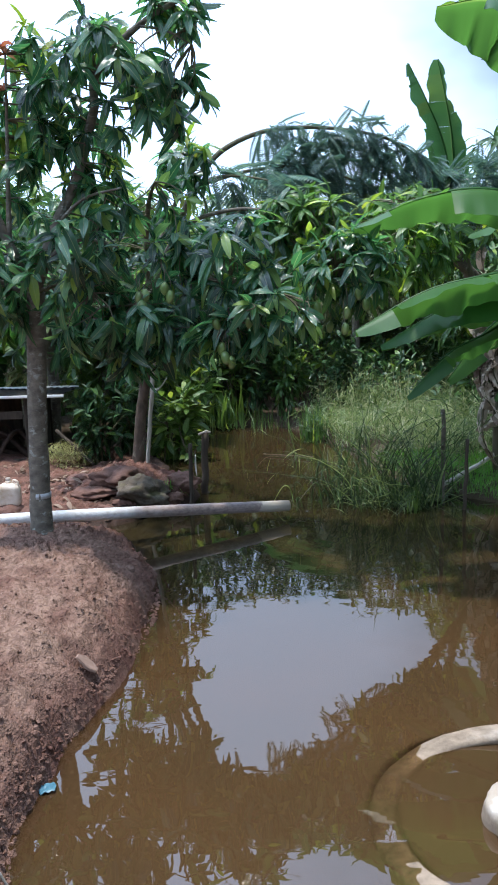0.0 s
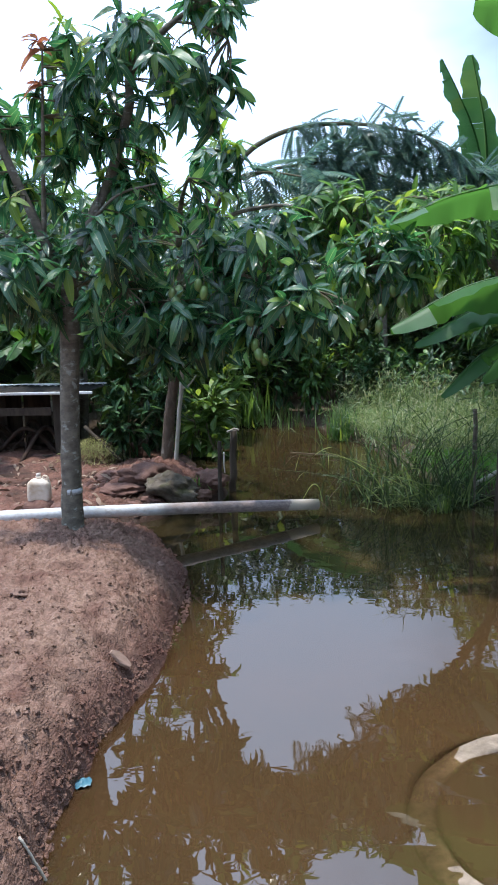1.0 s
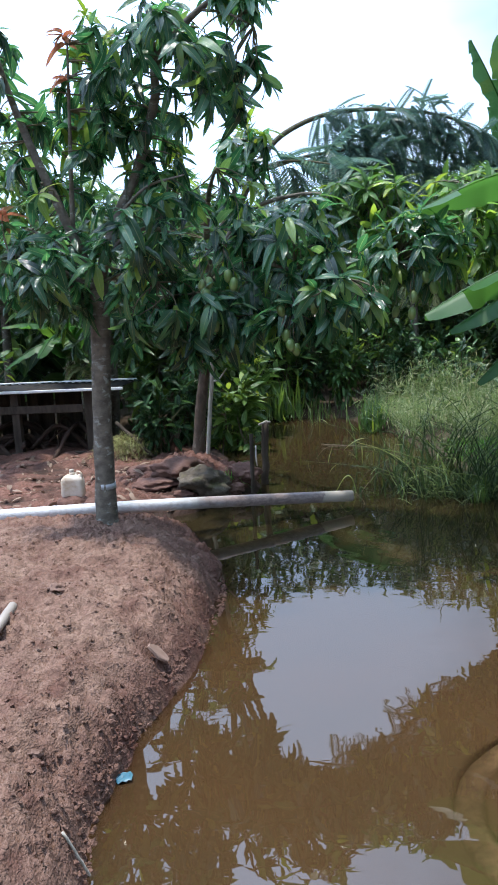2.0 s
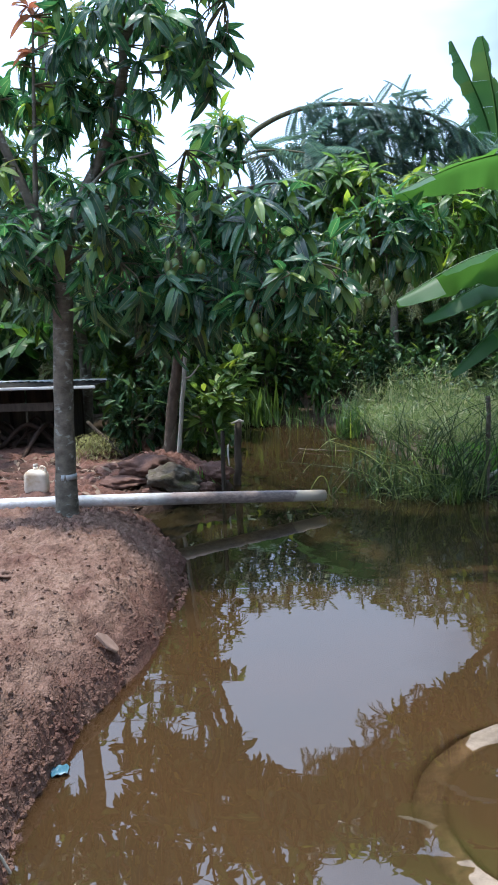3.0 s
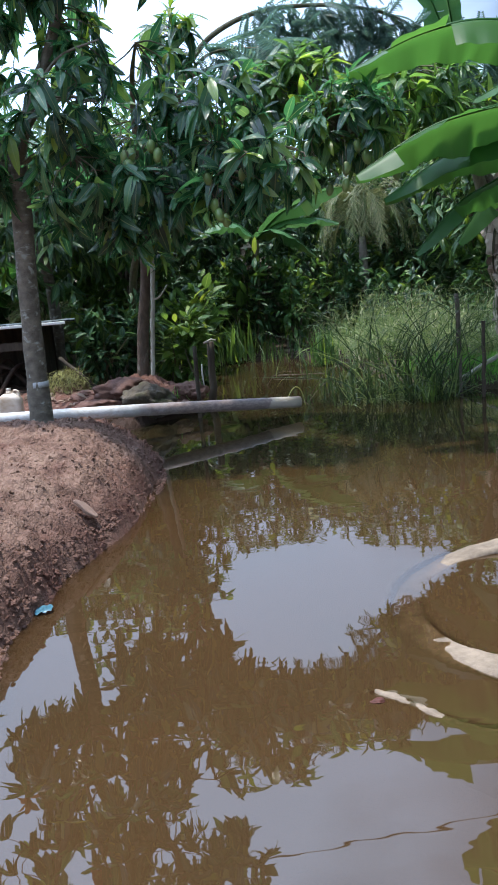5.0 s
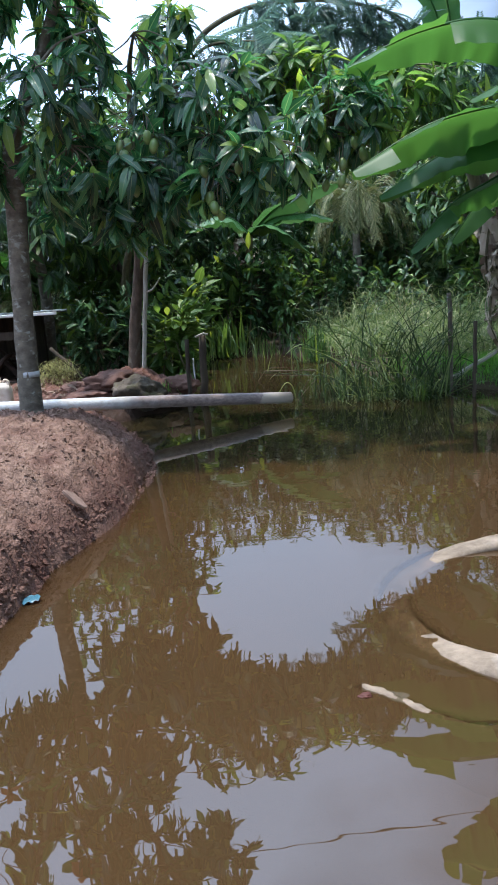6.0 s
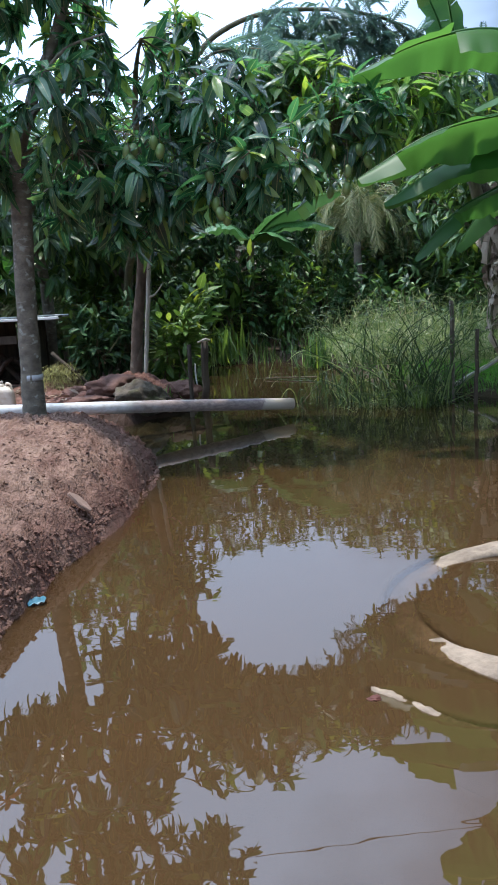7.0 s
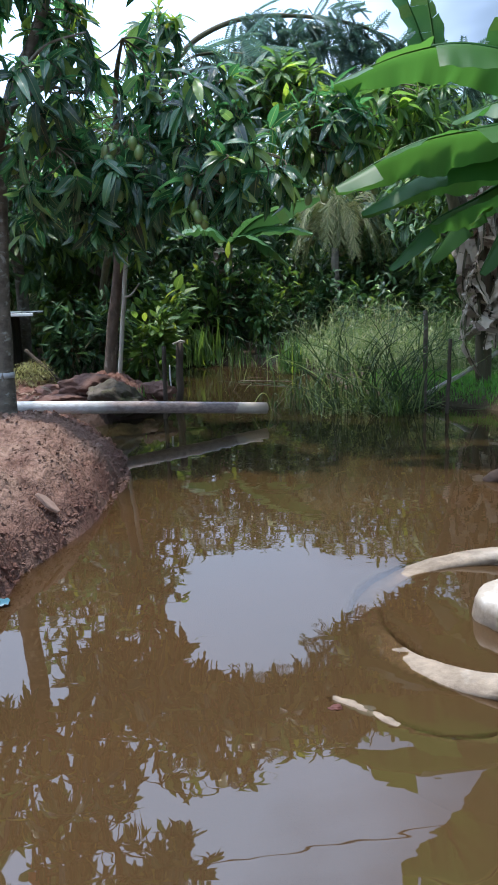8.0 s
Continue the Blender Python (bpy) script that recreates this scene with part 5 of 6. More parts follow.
ms = []
for k in range(17000):
    a = rng.uniform(-1.25, 1.25)
    d = rng.uniform(17, 27)
    p = np.array((math.sin(a) * d, math.cos(a) * d, rng.uniform(0.0, (3.7 if k < 9000 else 2.2) + 0.8 * math.sin(a * 9) + 0.5 * math.sin(a * 23))))
    ms.append(frame_of(p, rand_dir() - UP * 0.3, UP + rng.normal(size=3) * 0.6 - np.array((0, 0.6, 0)), rng.uniform(0.35, 0.75)))
# the thick low growth that shuts off the view under the crowns
for k in range(10000):
    a = rng.uniform(-1.2, 1.2)
    d = rng.uniform(14.4, 16.5)
    ms.append(frame_of((math.sin(a) * d, math.cos(a) * d, rng.uniform(0.0, 2.5)), rand_dir() - UP * 0.3, UP + rng.normal(size=3) * 0.6 - np.array((0, 0.6, 0)), rng.uniform(0.4, 0.75)))
# nearer unseen woods beside and behind the pond's near end, added to block skylight
for k in range(13000):
    a = rng.uniform(1.15, 2 * math.pi - 1.15)
    d = rng.uniform(8.5, 13)
    p = np.array((math.sin(a) * d, math.cos(a) * d, rng.uniform(0.0, 6.0 + 0.9 * math.sin(a * 7) + 0.6 * math.sin(a * 17)) * rng.uniform(0.55, 1.0)))
    ms.append(frame_of(p, rand_dir() - UP * 0.3, UP + rng.normal(size=3) * 0.6, rng.uniform(0.4, 0.8)))
tagged(new("far_woods", scattered("far_woods", BROAD, ms, M_MANGO_FAR)), "distant green woods, with unseen woods added to block skylight", "woods", "", "stuff")

# ---- reeds and grass ----
BLADE = leaf_shape(0.035, 0.30, 0.4, 4, 0.5, 0, 0.1)
BLADE2 = leaf_shape(0.03, 0.75, 0.4, 5, 0.5, 0, 0.1)


def tuft(name, at, n, lo, hi, spread, label, mat, tilt=0.5, wide=1.0, shapes=(BLADE, BLADE2), category="grass"):
    t = thing(name, at, label, category)
    ms = []
    at = np.array(at, float)
    for _ in range(n):
        a = rng.uniform(0, 6.28)
        e = abs(rng.normal()) * tilt
        d = unit((math.cos(a) * math.sin(e), math.sin(a) * math.sin(e), math.cos(e)))
        p = at + np.array((rng.normal() * spread, rng.normal() * spread, -0.03))
        side = np.array((math.cos(a), math.sin(a), 0.0))
        ms.append(frame_of(p, d, side + UP * 0.3, rng.uniform(lo, hi), wide))
    part("foliage", scattered("blades", list(shapes), ms, mat), t, "", "stuff")
    return t


def sedge_clump(at, n=58, spread=0.2):
    """Thin arching stems that fan out of the water, with narrow leaves standing off them."""
    t = thing("sedge_clump", at, "tall dark green sedge clump standing in the water", "reeds")
    at = np.array(at, float)
    ms = []
    for k in range(n):
        a = rng.uniform(0, 6.28)
        e = abs(rng.normal()) * 0.48 + 0.05
        ln = rng.uniform(0.55, 1.22)
        d = np.array((math.cos(a) * math.sin(e), math.sin(a) * math.sin(e) * 0.6, math.cos(e)))
        p = at + np.array((rng.normal() * spread, rng.normal() * 0.10, -0.15))
        bend = np.array((math.cos(a), math.sin(a) * 0.5, -0.35)) * ln * rng.uniform(0.08, 0.5)
        q = smooth_path([p, p + d * ln * 0.5 + rng.normal(size=3) * 0.02, p + d * ln * 0.8 + bend * 0.4, p + d * ln + bend], 4)
        v, f = tube(q, (0.0055, 0.0045, 0.0015), 5, False)
        part("stalk", mesh_of("stalk", v, f, M_SEDGE), t)
        for j in range(rng.integers(3, 8)):
            i = rng.integers(3, len(q))
            ms.append(frame_of(q[i], unit(d * 0.6 + rng.normal(size=3) * 0.7), UP + rng.normal(size=3) * 0.5, rng.uniform(0.09, 0.22), 1.7))
        for j in range(4):
            ms.append(frame_of(q[-1], unit(d * 0.5 + bend + rng.normal(size=3) * 0.5), UP, rng.uniform(0.08, 0.16), 1.6))
    for k in range(150):
        a = rng.uniform(0, 6.28)
        e = rng.uniform(0.3, 1.5)
        d = np.array((math.cos(a) * math.sin(e), math.sin(a) * math.sin(e), math.cos(e)))
        ms.append(frame_of(at + np.array((rng.normal() * spread, rng.normal() * 0.1, 0.02)), d, UP, rng.uniform(0.15, 0.45), 0.9))
    part("foliage", scattered("foliage", [BLADE, BLADE2], ms, M_SEDGE), t, "", "stuff")


sedge_clump((1.22, 6.5, 0.0), 88, 0.22)
sedge_clump((1.62, 6.75, 0.0), 26, 0.12)
tuft("star_plant", (1.36, 6.28, -0.02), 46, 0.14, 0.30, 0.03, "pale green rosette of narrow leaves at the foot of the sedge", M_LIME, 0.75, 1.3, (BLADE, BLADE2), "reeds")
for k in range(20):
    x, y = rng.uniform(0.36, 1.0), rng.uniform(6.35, 7.3)
    w = rng.uniform(-1, 1) * 0.16 - 0.05
    h = rng.uniform(0.10, 0.26)
    t = thing("bent_reed", (x, y, -0.05), "broken reed stem bent over into the water", "reed", "bent reeds")
    v, f = tube(smooth_path([(x, y, -0.06), (x + w * 0.2, y, h * 0.8), (x + w * 0.55, y - 0.03, h), (x + w, y - 0.05, h * rng.uniform(-0.1, 0.7))], 4), (0.006, 0.005, 0.003), 5)
    part("stem", mesh_of("stem", v, f, M_SEDGE), t)
tuft("spiky_grass", (0.80, 9.8, 0.02), 230, 0.25, 0.50, 0.08, "bright green strap-leaved clump at the water's edge", M_BUSH, 1.25, 1.7, (BLADE2, BLADE2))
tuft("waterside_grass", (0.75, 7.5, -0.03), 9, 0.2, 0.42, 0.16, "drooping grass rising from the water", M_SEDGE, 0.7, 1.0)
tuft("waterside_grass", (0.92, 7.0, -0.03), 12, 0.2, 0.45, 0.14, "drooping grass rising from the water", M_SEDGE, 0.7, 1.0)
tuft("waterside_grass", (1.0, 8.3, -0.03), 16, 0.3, 0.6, 0.18, "arching grass rising from the water", M_SEDGE, 0.6, 1.0)
tuft("waterside_grass", (0.15, 11.0, 0.0), 110, 0.15, 0.40, 0.22, "drooping grass on the far shore", M_SEDGE, 0.8, 1.2)
tuft("waterside_grass", (-0.85, 11.0, 0.0), 110, 0.15, 0.45, 0.22, "drooping grass on the far shore", M_SEDGE, 0.8, 1.2)
tuft("waterside_grass", (-1.15, 9.3, 0.0), 90, 0.15, 0.40, 0.2, "drooping grass on the pond edge", M_SEDGE, 0.8, 1.2)
tuft("strap_plant", (-0.42, 10.95, 0.05), 90, 0.25, 0.60, 0.13, "yellow-green strap-leaved plant at the far shore", M_LIME, 1.1, 2.6, (BLADE2, BLADE2))
tuft("green_weed", (-0.88, 6.75, 0.16), 120, 0.05, 0.12, 0.09, "small green weeds on the earth mound", M_LAWN, 0.8, 3.0)

ms = []
for _ in range(1700):
    x, y = rng.uniform(0.9, 3.4), rng.uniform(7.7, 11.2)
    edge = x - (1.15 + 0.40 * max(0, 8.7 - y) - 0.12 * (y - 8.7))
    if edge < 0 or value_noise(np.array([x * 2.2]), np.array([y * 2.2]), 12)[0] < -0.45:
        continue
    h = rng.uniform(0.35, 0.85) * min(1.0, 0.5 + edge) * (0.8 + 0.25 * math.sin(x * 5 + y * 3))
    a = rng.uniform(0, 6.28)
    e = abs(rng.normal()) * 0.38
    d = np.array((math.cos(a) * math.sin(e), math.sin(a) * math.sin(e), math.cos(e)))
    ms.append(frame_of((x, y, 0.06), d, (math.cos(a), math.sin(a), 0.3), h, 0.4))
    for _ in range(13):
        p = np.array((x, y, 0.06)) + d * h * rng.uniform(0.3, 1.05) + rng.normal(size=3) * 0.045
        ms.append(frame_of(p, rand_dir() + UP * 0.5, UP + rng.normal(size=3) * 0.6, rng.uniform(0.06, 0.17), 2.2))
tagged(new("reed_grass", scattered("reed_grass", [BLADE, BLADE2], ms, M_GRASS)), "tall feathery pale green grass behind the pond", "grass", "", "stuff")
ms = []
px, py = rng.uniform(1.4, 3.4, 13000), rng.uniform(5.9, 8.2, 13000)
for x, y, z in zip(px, py, ground_z(px, py)):
    if z < 0.01:
        continue
    a = rng.uniform(0, 6.28)
    e = abs(rng.normal()) * 0.5
    ms.append(frame_of((x, y, z), (math.cos(a) * math.sin(e), math.sin(a) * math.sin(e), math.cos(e)), (math.cos(a), math.sin(a), 0.3), rng.uniform(0.04, 0.09), 2.6))
tagged(new("lawn_grass", scattered("lawn_grass", [BLADE, BLADE2], ms, M_LAWN)), "short bright green grass on the far bank", "grass", "", "stuff")

# ---- the pipe and what stands on the bank ----
def pipe(name, a, b, r, wall, mat, label, bow=0.0):
    t = thing(name, a, label, "pipe")
    a, b = np.array(a), np.array(b)
    q = np.array([a + (b - a) * s + UP * bow * math.sin(s * 3.14) for s in np.linspace(0, 1, 24)])
    vo, fo = tube(q, r, 20, False)
    vi, fi = tube(q, r - wall, 20, False)
    n = len(vo)
    faces = fo + [tuple(reversed([i + n for i in f])) for f in fi]
    for e in (0, 23 * 20):
        for k in range(20):
            k2 = (k + 1) % 20
            f = (e + k, e + k2, e + k2 + n, e + k + n)
            faces.append(f if e else tuple(reversed(f)))
    part("tube", mesh_of("tube", np.vstack([vo, vi]), faces, mat), t)
    return t


pipe("drain_pipe", (-3.4, 4.56, 0.40), (0.29, 6.19, 0.105), 0.046, 0.005, M_PIPE, "long grey plastic pipe laid from the bank over the water", 0.03)
pipe("pipe_offcut", (-1.42, 2.80, gz(-1.42, 2.80) + 0.034), (-1.45, 3.24, gz(-1.45, 3.24) + 0.034), 0.022, 0.003, M_PVC, "short white plastic pipe lying on the earth")


def stake(name, a, b, r, mat, label, category="stake", seg=8):
    t = thing(name, a, label, category)
    a, b = np.array(a, float), np.array(b, float)
    q = np.array([a + (b - a) * s + rng.normal(size=3) * r * 0.15 for s in np.linspace(0, 1, 9)])
    v, f = tube(q, r, seg, True, 0.12)
    part("shaft", mesh_of("shaft", v, f, mat), t)
    return t


stake("stake", (-0.56, 6.45, -0.25), (-0.54, 6.45, 0.61), 0.019, M_DARKWOOD, "thin weathered stake driven into the pond bed")
post = stake("post", (-0.475, 7.12, -0.25), (-0.46, 7.12, 0.60), 0.036, M_DARKWOOD, "split dark post driven into the pond bed", "post")
v, f = tube(smooth_path([(-0.545, 7.02, 0.40), (-0.548, 7.02, 0.30), (-0.540, 7.02, 0.20)], 4), (0.006, 0.009, 0.005), 6)
part("rag", mesh_of("rag", v, f, M_EDGE), post, "scrap of white cloth")
v, f = tube(np.array([(-0.515, 7.08, 0.585), (-0.44, 7.1, 0.615), (-0.40, 7.1, 0.60)]), 0.010, 6)
part("splinter", mesh_of("splinter", v, f, M_PALE), post)
prop = stake("prop_pole", (-1.02, 7.02, 0.18), (-0.88, 7.02, 1.45), 0.021, M_PALE, "pale bare pole leaning beside the tree", "pole")
v, f = tube(smooth_path([(-0.93, 7.02, 1.02), (-0.86, 7.0, 1.04), (-0.78, 7.0, 1.14)], 3), (0.012, 0.006), 6)
part("stub", mesh_of("stub", v, f, M_PALE), prop)
stake("stake", (1.68, 6.50, -0.25), (1.66, 6.48, 0.85), 0.019, M_BARK, "grey stake standing in the water")
stake("stake", (1.80, 6.30, -0.25), (1.82, 6.28, 0.62), 0.016, M_DARKWOOD, "thin dark stake standing in the water")
stake("dead_branch", (1.75, 6.9, 0.06), (2.75, 7.15, 0.55), 0.022, M_PALE, "pale dead branch leaning on the bank", "branch")
stake("floating_stick", (0.12, 8.9, 0.02), (0.70, 8.6, 0.03), 0.007, M_TWIG, "thin dry stick lying on the water", "stick")
for a, b, c in (((0.01, 8.2, -0.03), (0.15, 8.2, 0.12), (0.35, 8.1, 0.14)), ((0.36, 6.35, 0.06), (0.52, 6.6, 0.17), (0.72, 6.85, 0.22)), ((0.40, 7.0, -0.02), (0.52, 6.9, 0.16), (0.60, 6.8, 0.0)), ((0.33, 6.3, 0.09), (0.40, 6.28, 0.02), (0.37, 6.26, -0.03)), ((0.58, 7.2, -0.02), (0.66, 7.1, 0.2), (0.74, 7.05, -0.02))):
    t = thing("twig", a, "thin dry twig rising from the water", "twig", "twigs in the water")
    v, f = tube(smooth_path([a, b, c], 5), (0.004, 0.002), 5)
    part("stem", mesh_of("stem", v, f, M_TWIG), t)

# jerrycan
def jerrycan(at):
    t = thing("jerrycan", at, "yellowed white plastic jerrycan standing on red earth", "jerrycan")
    bm = bmesh.new()
    bmesh.ops.create_cube(bm, size=1.0)
    for v in bm.verts:
        v.co.x *= 0.195
        v.co.y *= 0.12
        v.co.z *= 0.20
    bmesh.ops.bevel(bm, geom=bm.edges[:], offset=0.048, segments=5, profile=0.6, affect="EDGES")
    for v in bm.verts:
        if v.co.z > 0.03:
            k = (v.co.z - 0.03) / 0.065
            v.co.x *= 1 - 0.30 * k * k
            v.co.y *= 1 - 0.15 * k * k
        v.co += Vector((at[0], at[1], at[2] + 0.095))
    part("body", from_bm("body", bm, M_CAN), t)
    c = np.array(at)
    v, f = tube(np.array([c + UP * 0.185, c + UP * 0.215]), 0.022, 12)
    neck = part("neck", mesh_of("neck", v, f, M_CAN), t)
    v, f = tube(np.array([c + UP * 0.208, c + UP * 0.238]), 0.019, 12)
    part("cap", mesh_of("cap", v, f, M_PVC), neck, "white screw cap")
    v, f = tube(smooth_path([c + np.array((0.035, 0, 0.183)), c + np.array((0.045, 0, 0.215)), c + np.array((0.075, 0, 0.205)), c + np.array((0.082, 0, 0.165))], 4), 0.010, 8)
    part("handle", mesh_of("handle", v, f, M_CAN), t)


jerrycan((-2.03, 6.08, 0.195))
for k, (x, y, s) in enumerate([(-2.03, 6.07, (0.14, 0.11, 0.085)), (-1.87, 6.02, (0.07, 0.06, 0.04))]):
    o = new("earth_lump", from_bm("earth_lump", lump(s, 30 + k, 0.3), M_REDEARTH))
    o.location = (x, y, gz(x, y) + 0.01)
    tagged(o, "lump of damp red earth under the jerrycan", "earth lump")

rock = new("rock", from_bm("rock", lump((0.23, 0.2, 0.13), 7, 0.55, 1.0, 4), M_ROCK))
rock.matrix_world = pose(-0.97, 6.50, 0.175, 0, 8, 20)
tagged(rock, "grey mossy boulder at the foot of the mound", "rock")
for k, (x, y, sx, sy, sz) in enumerate([(-1.25, 6.75, 0.22, 0.16, 0.09), (-0.66, 6.85, 0.14, 0.13, 0.09), (-1.45, 6.6, 0.15, 0.12, 0.05), (-1.15, 6.45, 0.10, 0.08, 0.05), (-0.76, 6.62, 0.09, 0.08, 0.06), (-1.6, 6.95, 0.14, 0.1, 0.05), (-1.30, 6.35, 0.07, 0.06, 0.03)]):
    o = new("earth_lump", from_bm("earth_lump", lump((sx * 1.15, sy * 1.15, sz), 50 + k, 0.5, 1.0, 4), M_REDEARTH))
    o.location = (x, y, gz(x, y) + sz * 0.05)
    tagged(o, "rough lump of red earth on the mound", "earth lump", "earth lumps on the mound")

# a flat chip and scraps on the bank
bm = bmesh.new()
ring_top = [bm.verts.new((r * math.cos(a), 0.72 * r * math.sin(a), 0.004 * (k % 3))) for k, (a, r) in enumerate(((0.1, 0.075), (0.8, 0.060), (1.7, 0.058), (2.5, 0.066), (3.2, 0.072), (3.9, 0.056), (4.6, 0.062), (5.5, 0.068)))]
slab = bm.faces.new(ring_top)
low = bmesh.ops.extrude_face_region(bm, geom=[slab])["geom"]
bmesh.ops.translate(bm, vec=(0, 0, 0.013), verts=[g for g in low if isinstance(g, bmesh.types.BMVert)])
bmesh.ops.recalc_face_normals(bm, faces=bm.faces[:])
bmesh.ops.bevel(bm, geom=bm.edges[:], offset=0.003, segments=1, affect="EDGES")
chip = new("flat_stone", from_bm("flat_stone", bm, M_CHIP, False))
def lie_flat(ob, x, y, turn, lift, reach=0.07):
    """Lay a thing flat on the sloping ground."""
    n = Vector((gz(x - reach, y) - gz(x + reach, y), gz(x, y - reach) - gz(x, y + reach), 2 * reach)).normalized()
    m = Vector((0, 0, 1)).rotation_difference(n).to_matrix().to_4x4()
    z = (gz(x - reach, y) + gz(x + reach, y) + gz(x, y - reach) + gz(x, y + reach)) / 4
    ob.matrix_world = Matrix.Translation(Vector((x, y, z)) + n * lift) @ m @ Matrix.Rotation(radians(turn), 4, "Z")


lie_flat(chip, -0.812, 3.25, 28, 0.016)
tagged(chip, "flat piece of pale earth lying on the slope", "stone")
for k, (x, y, s) in enumerate([(-1.05, 2.35, 0.022), (-1.35, 3.55, 0.04), (-1.15, 2.05, 0.035), (-1.6, 2.6, 0.03), (-0.98, 3.9, 0.02), (-0.86, 4.4, 0.03), (-0.82, 4.62, 0.035)]):
    o = new("earth_lump", from_bm("earth_lump", lump((s, s * 0.8, s * 0.5), 70 + k, 0.9, 1.0, 3), M_CLOD))
    o.location = (x, y, gz(x, y) + s * 0.15)
    tagged(o, "lump of brown earth on the bank", "earth lump", "earth lumps on the bank")
film_bm = bmesh.new()
bmesh.ops.create_grid(film_bm, x_segments=10, y_segments=6, size=0.5)
for v in film_bm.verts:
    v.co.x *= 0.07 * (1 - 0.5 * abs(v.co.y))
    v.co.y *= 0.05
    v.co.z = 0.008 * noise.noise(v.co * 70) + 0.006
bmesh.ops.solidify(film_bm, geom=film_bm.faces[:], thickness=0.001)
wrap = new("plastic_scrap", from_bm("plastic_scrap", film_bm, M_BLUE))
wrap.matrix_world = pose(-0.808, 2.565, 0.006, 5, -6, 15)
tagged(wrap, "crumpled scrap of blue plastic at the waterline", "litter")
stake("dry_stick", (-0.87, 2.06, gz(-0.87, 2.06) + 0.012), (-0.80, 2.09, gz(-0.80, 2.09) + 0.014), 0.0045, M_PALE, "short dry stick on the earth", "stick", 6)

# loose crumbs on the bank
bmc = lump((1, 1.3, 0.7), 3, 0.9, 1.0, 1)
cv = np.array([v.co[:] for v in bmc.verts])
cf = [tuple(v.index for v in q.verts) for q in bmc.faces]
bmc.free()
ms = []
px, py = rng.uniform(-2.3, -0.55, 40000), rng.uniform(1.9, 5.5, 40000)
pd = pond_distance(px, py)
keep = (pd > 0) & (rng.random(40000) < np.exp(-pd / 0.35) + 0.25)
px, py = px[keep][:5000], py[keep][:5000]
for x, y, z in zip(px, py, ground_z(px, py)):
    s = 0.0025 + 0.009 * rng.random() ** 3.5
    ms.append(frame_of((x, y, z), rand_dir() * np.array((1, 1, 0.3)), UP, s))
shore = smooth_path(np.c_[POND[1:11], np.zeros(10)], 40)
for k in range(900):
    q = shore[rng.integers(len(shore))]
    s = 0.003 + 0.013 * rng.random() ** 2.5
    x, y = q[0] - abs(rng.normal()) * 0.035 + 0.015, q[1] + rng.normal() * 0.01
    ms.append(frame_of((x, y, max(gz(x, y), -0.004) + s * 0.25), rand_dir(), rand_dir(), s))
tagged(new("earth_crumbs", scattered("earth_crumbs", [(cv, cf, np.zeros((len(cv), 2)))], ms, M_EARTH, False)), "loose brown crumbs of earth on the bank", "earth", "", "stuff")

# ---- cement ring in the water ----
def ring(at, radius, wall, height, tilt):
    t = thing("cement_ring", at, "tilted whitewashed cement ring half sunk in the pond", "cement ring")
    seg = 96
    inner = radius - wall
    m = pose(at[0], at[1], at[2], RING_RX, tilt, 0)
    for name, prof in (("wall", [(radius - 0.004, -height), (radius - 0.002, -0.036), (inner + 0.002, -0.036), (inner + 0.004, -height)]),
                       ("rim", [(radius, -0.035), (radius + 0.004, -0.014), (radius - 0.012, 0.0), (radius - wall * 0.5, 0.003), (inner + 0.012, 0.0), (inner - 0.004, -0.014), (inner, -0.035)])):
        bm = bmesh.new()
        loops = []
        for k in range(seg):
            w = 2 * math.pi * k / seg
            around = Vector((math.cos(w), math.sin(w), 0))
            dr = 0.012 * noise.noise(around * 2.3) + 0.005 * noise.noise(around * 11)
            dz = 0.003 * noise.noise(around * 3.1 + Vector((4, 1, 0))) + 0.004 * noise.noise(around * 14)
            loops.append([bm.verts.new(m @ Vector(((r + dr) * math.cos(w), (r + dr) * math.sin(w), z + dz + 0.003 * noise.noise(around * 17 + Vector((0, 0, j)))))) for j, (r, z) in enumerate(prof)])
        for k in range(seg):
            p, q = loops[k], loops[(k + 1) % seg]
            for j in range(len(prof)):
                j2 = (j + 1) % len(prof)
                bm.faces.new((p[j], q[j], q[j2], p[j2]))
        bmesh.ops.recalc_face_normals(bm, faces=bm.faces[:])
        part(name, from_bm(name, bm, M_CEMENT), t)


ring(RING_AT, RING_R, RING_WALL, 0.40, RING_RY)
bm = lump((0.20, 0.17, 0.14), 14, 0.10, 1.0, 4)
for v in bm.verts:
    v.co.z = min(v.co.z, 0.06 + 0.1 * (v.co.z - 0.06))
blob = new("white_stone", from_bm("white_stone", bm, M_CEMENT))
blob.location = (0.965, 2.33, 0.02)
tagged(blob, "rounded whitewashed block inside the cement ring", "stone block")
# a broken piece of a second rim lying just awash beside the ring
shard = thing("cement_shard", (0.42, 1.78, -0.05), "broken curved piece of cement rim lying awash", "cement shard")
bm = bmesh.new()
curve = smooth_path(SHARD, 8)
tang = np.gradient(curve, axis=0)
rows = []
for k, p in enumerate(curve):
    side = unit(np.cross(tang[k], UP))
    wide = (0.015 + 0.007 * noise.noise(Vector((k * 0.3, 0, 0)))) * min(1.0, 0.25 + k / 6)
    rows.append([bm.verts.new(Vector(p + side * wide * c + UP * (z + 0.004 * noise.noise(Vector((k * 0.5, c, z * 9)))))) for c, z in ((-1, -0.12), (-1, -0.008), (-0.5, 0.003), (0.5, 0.003), (1, -0.008), (1, -0.12))])
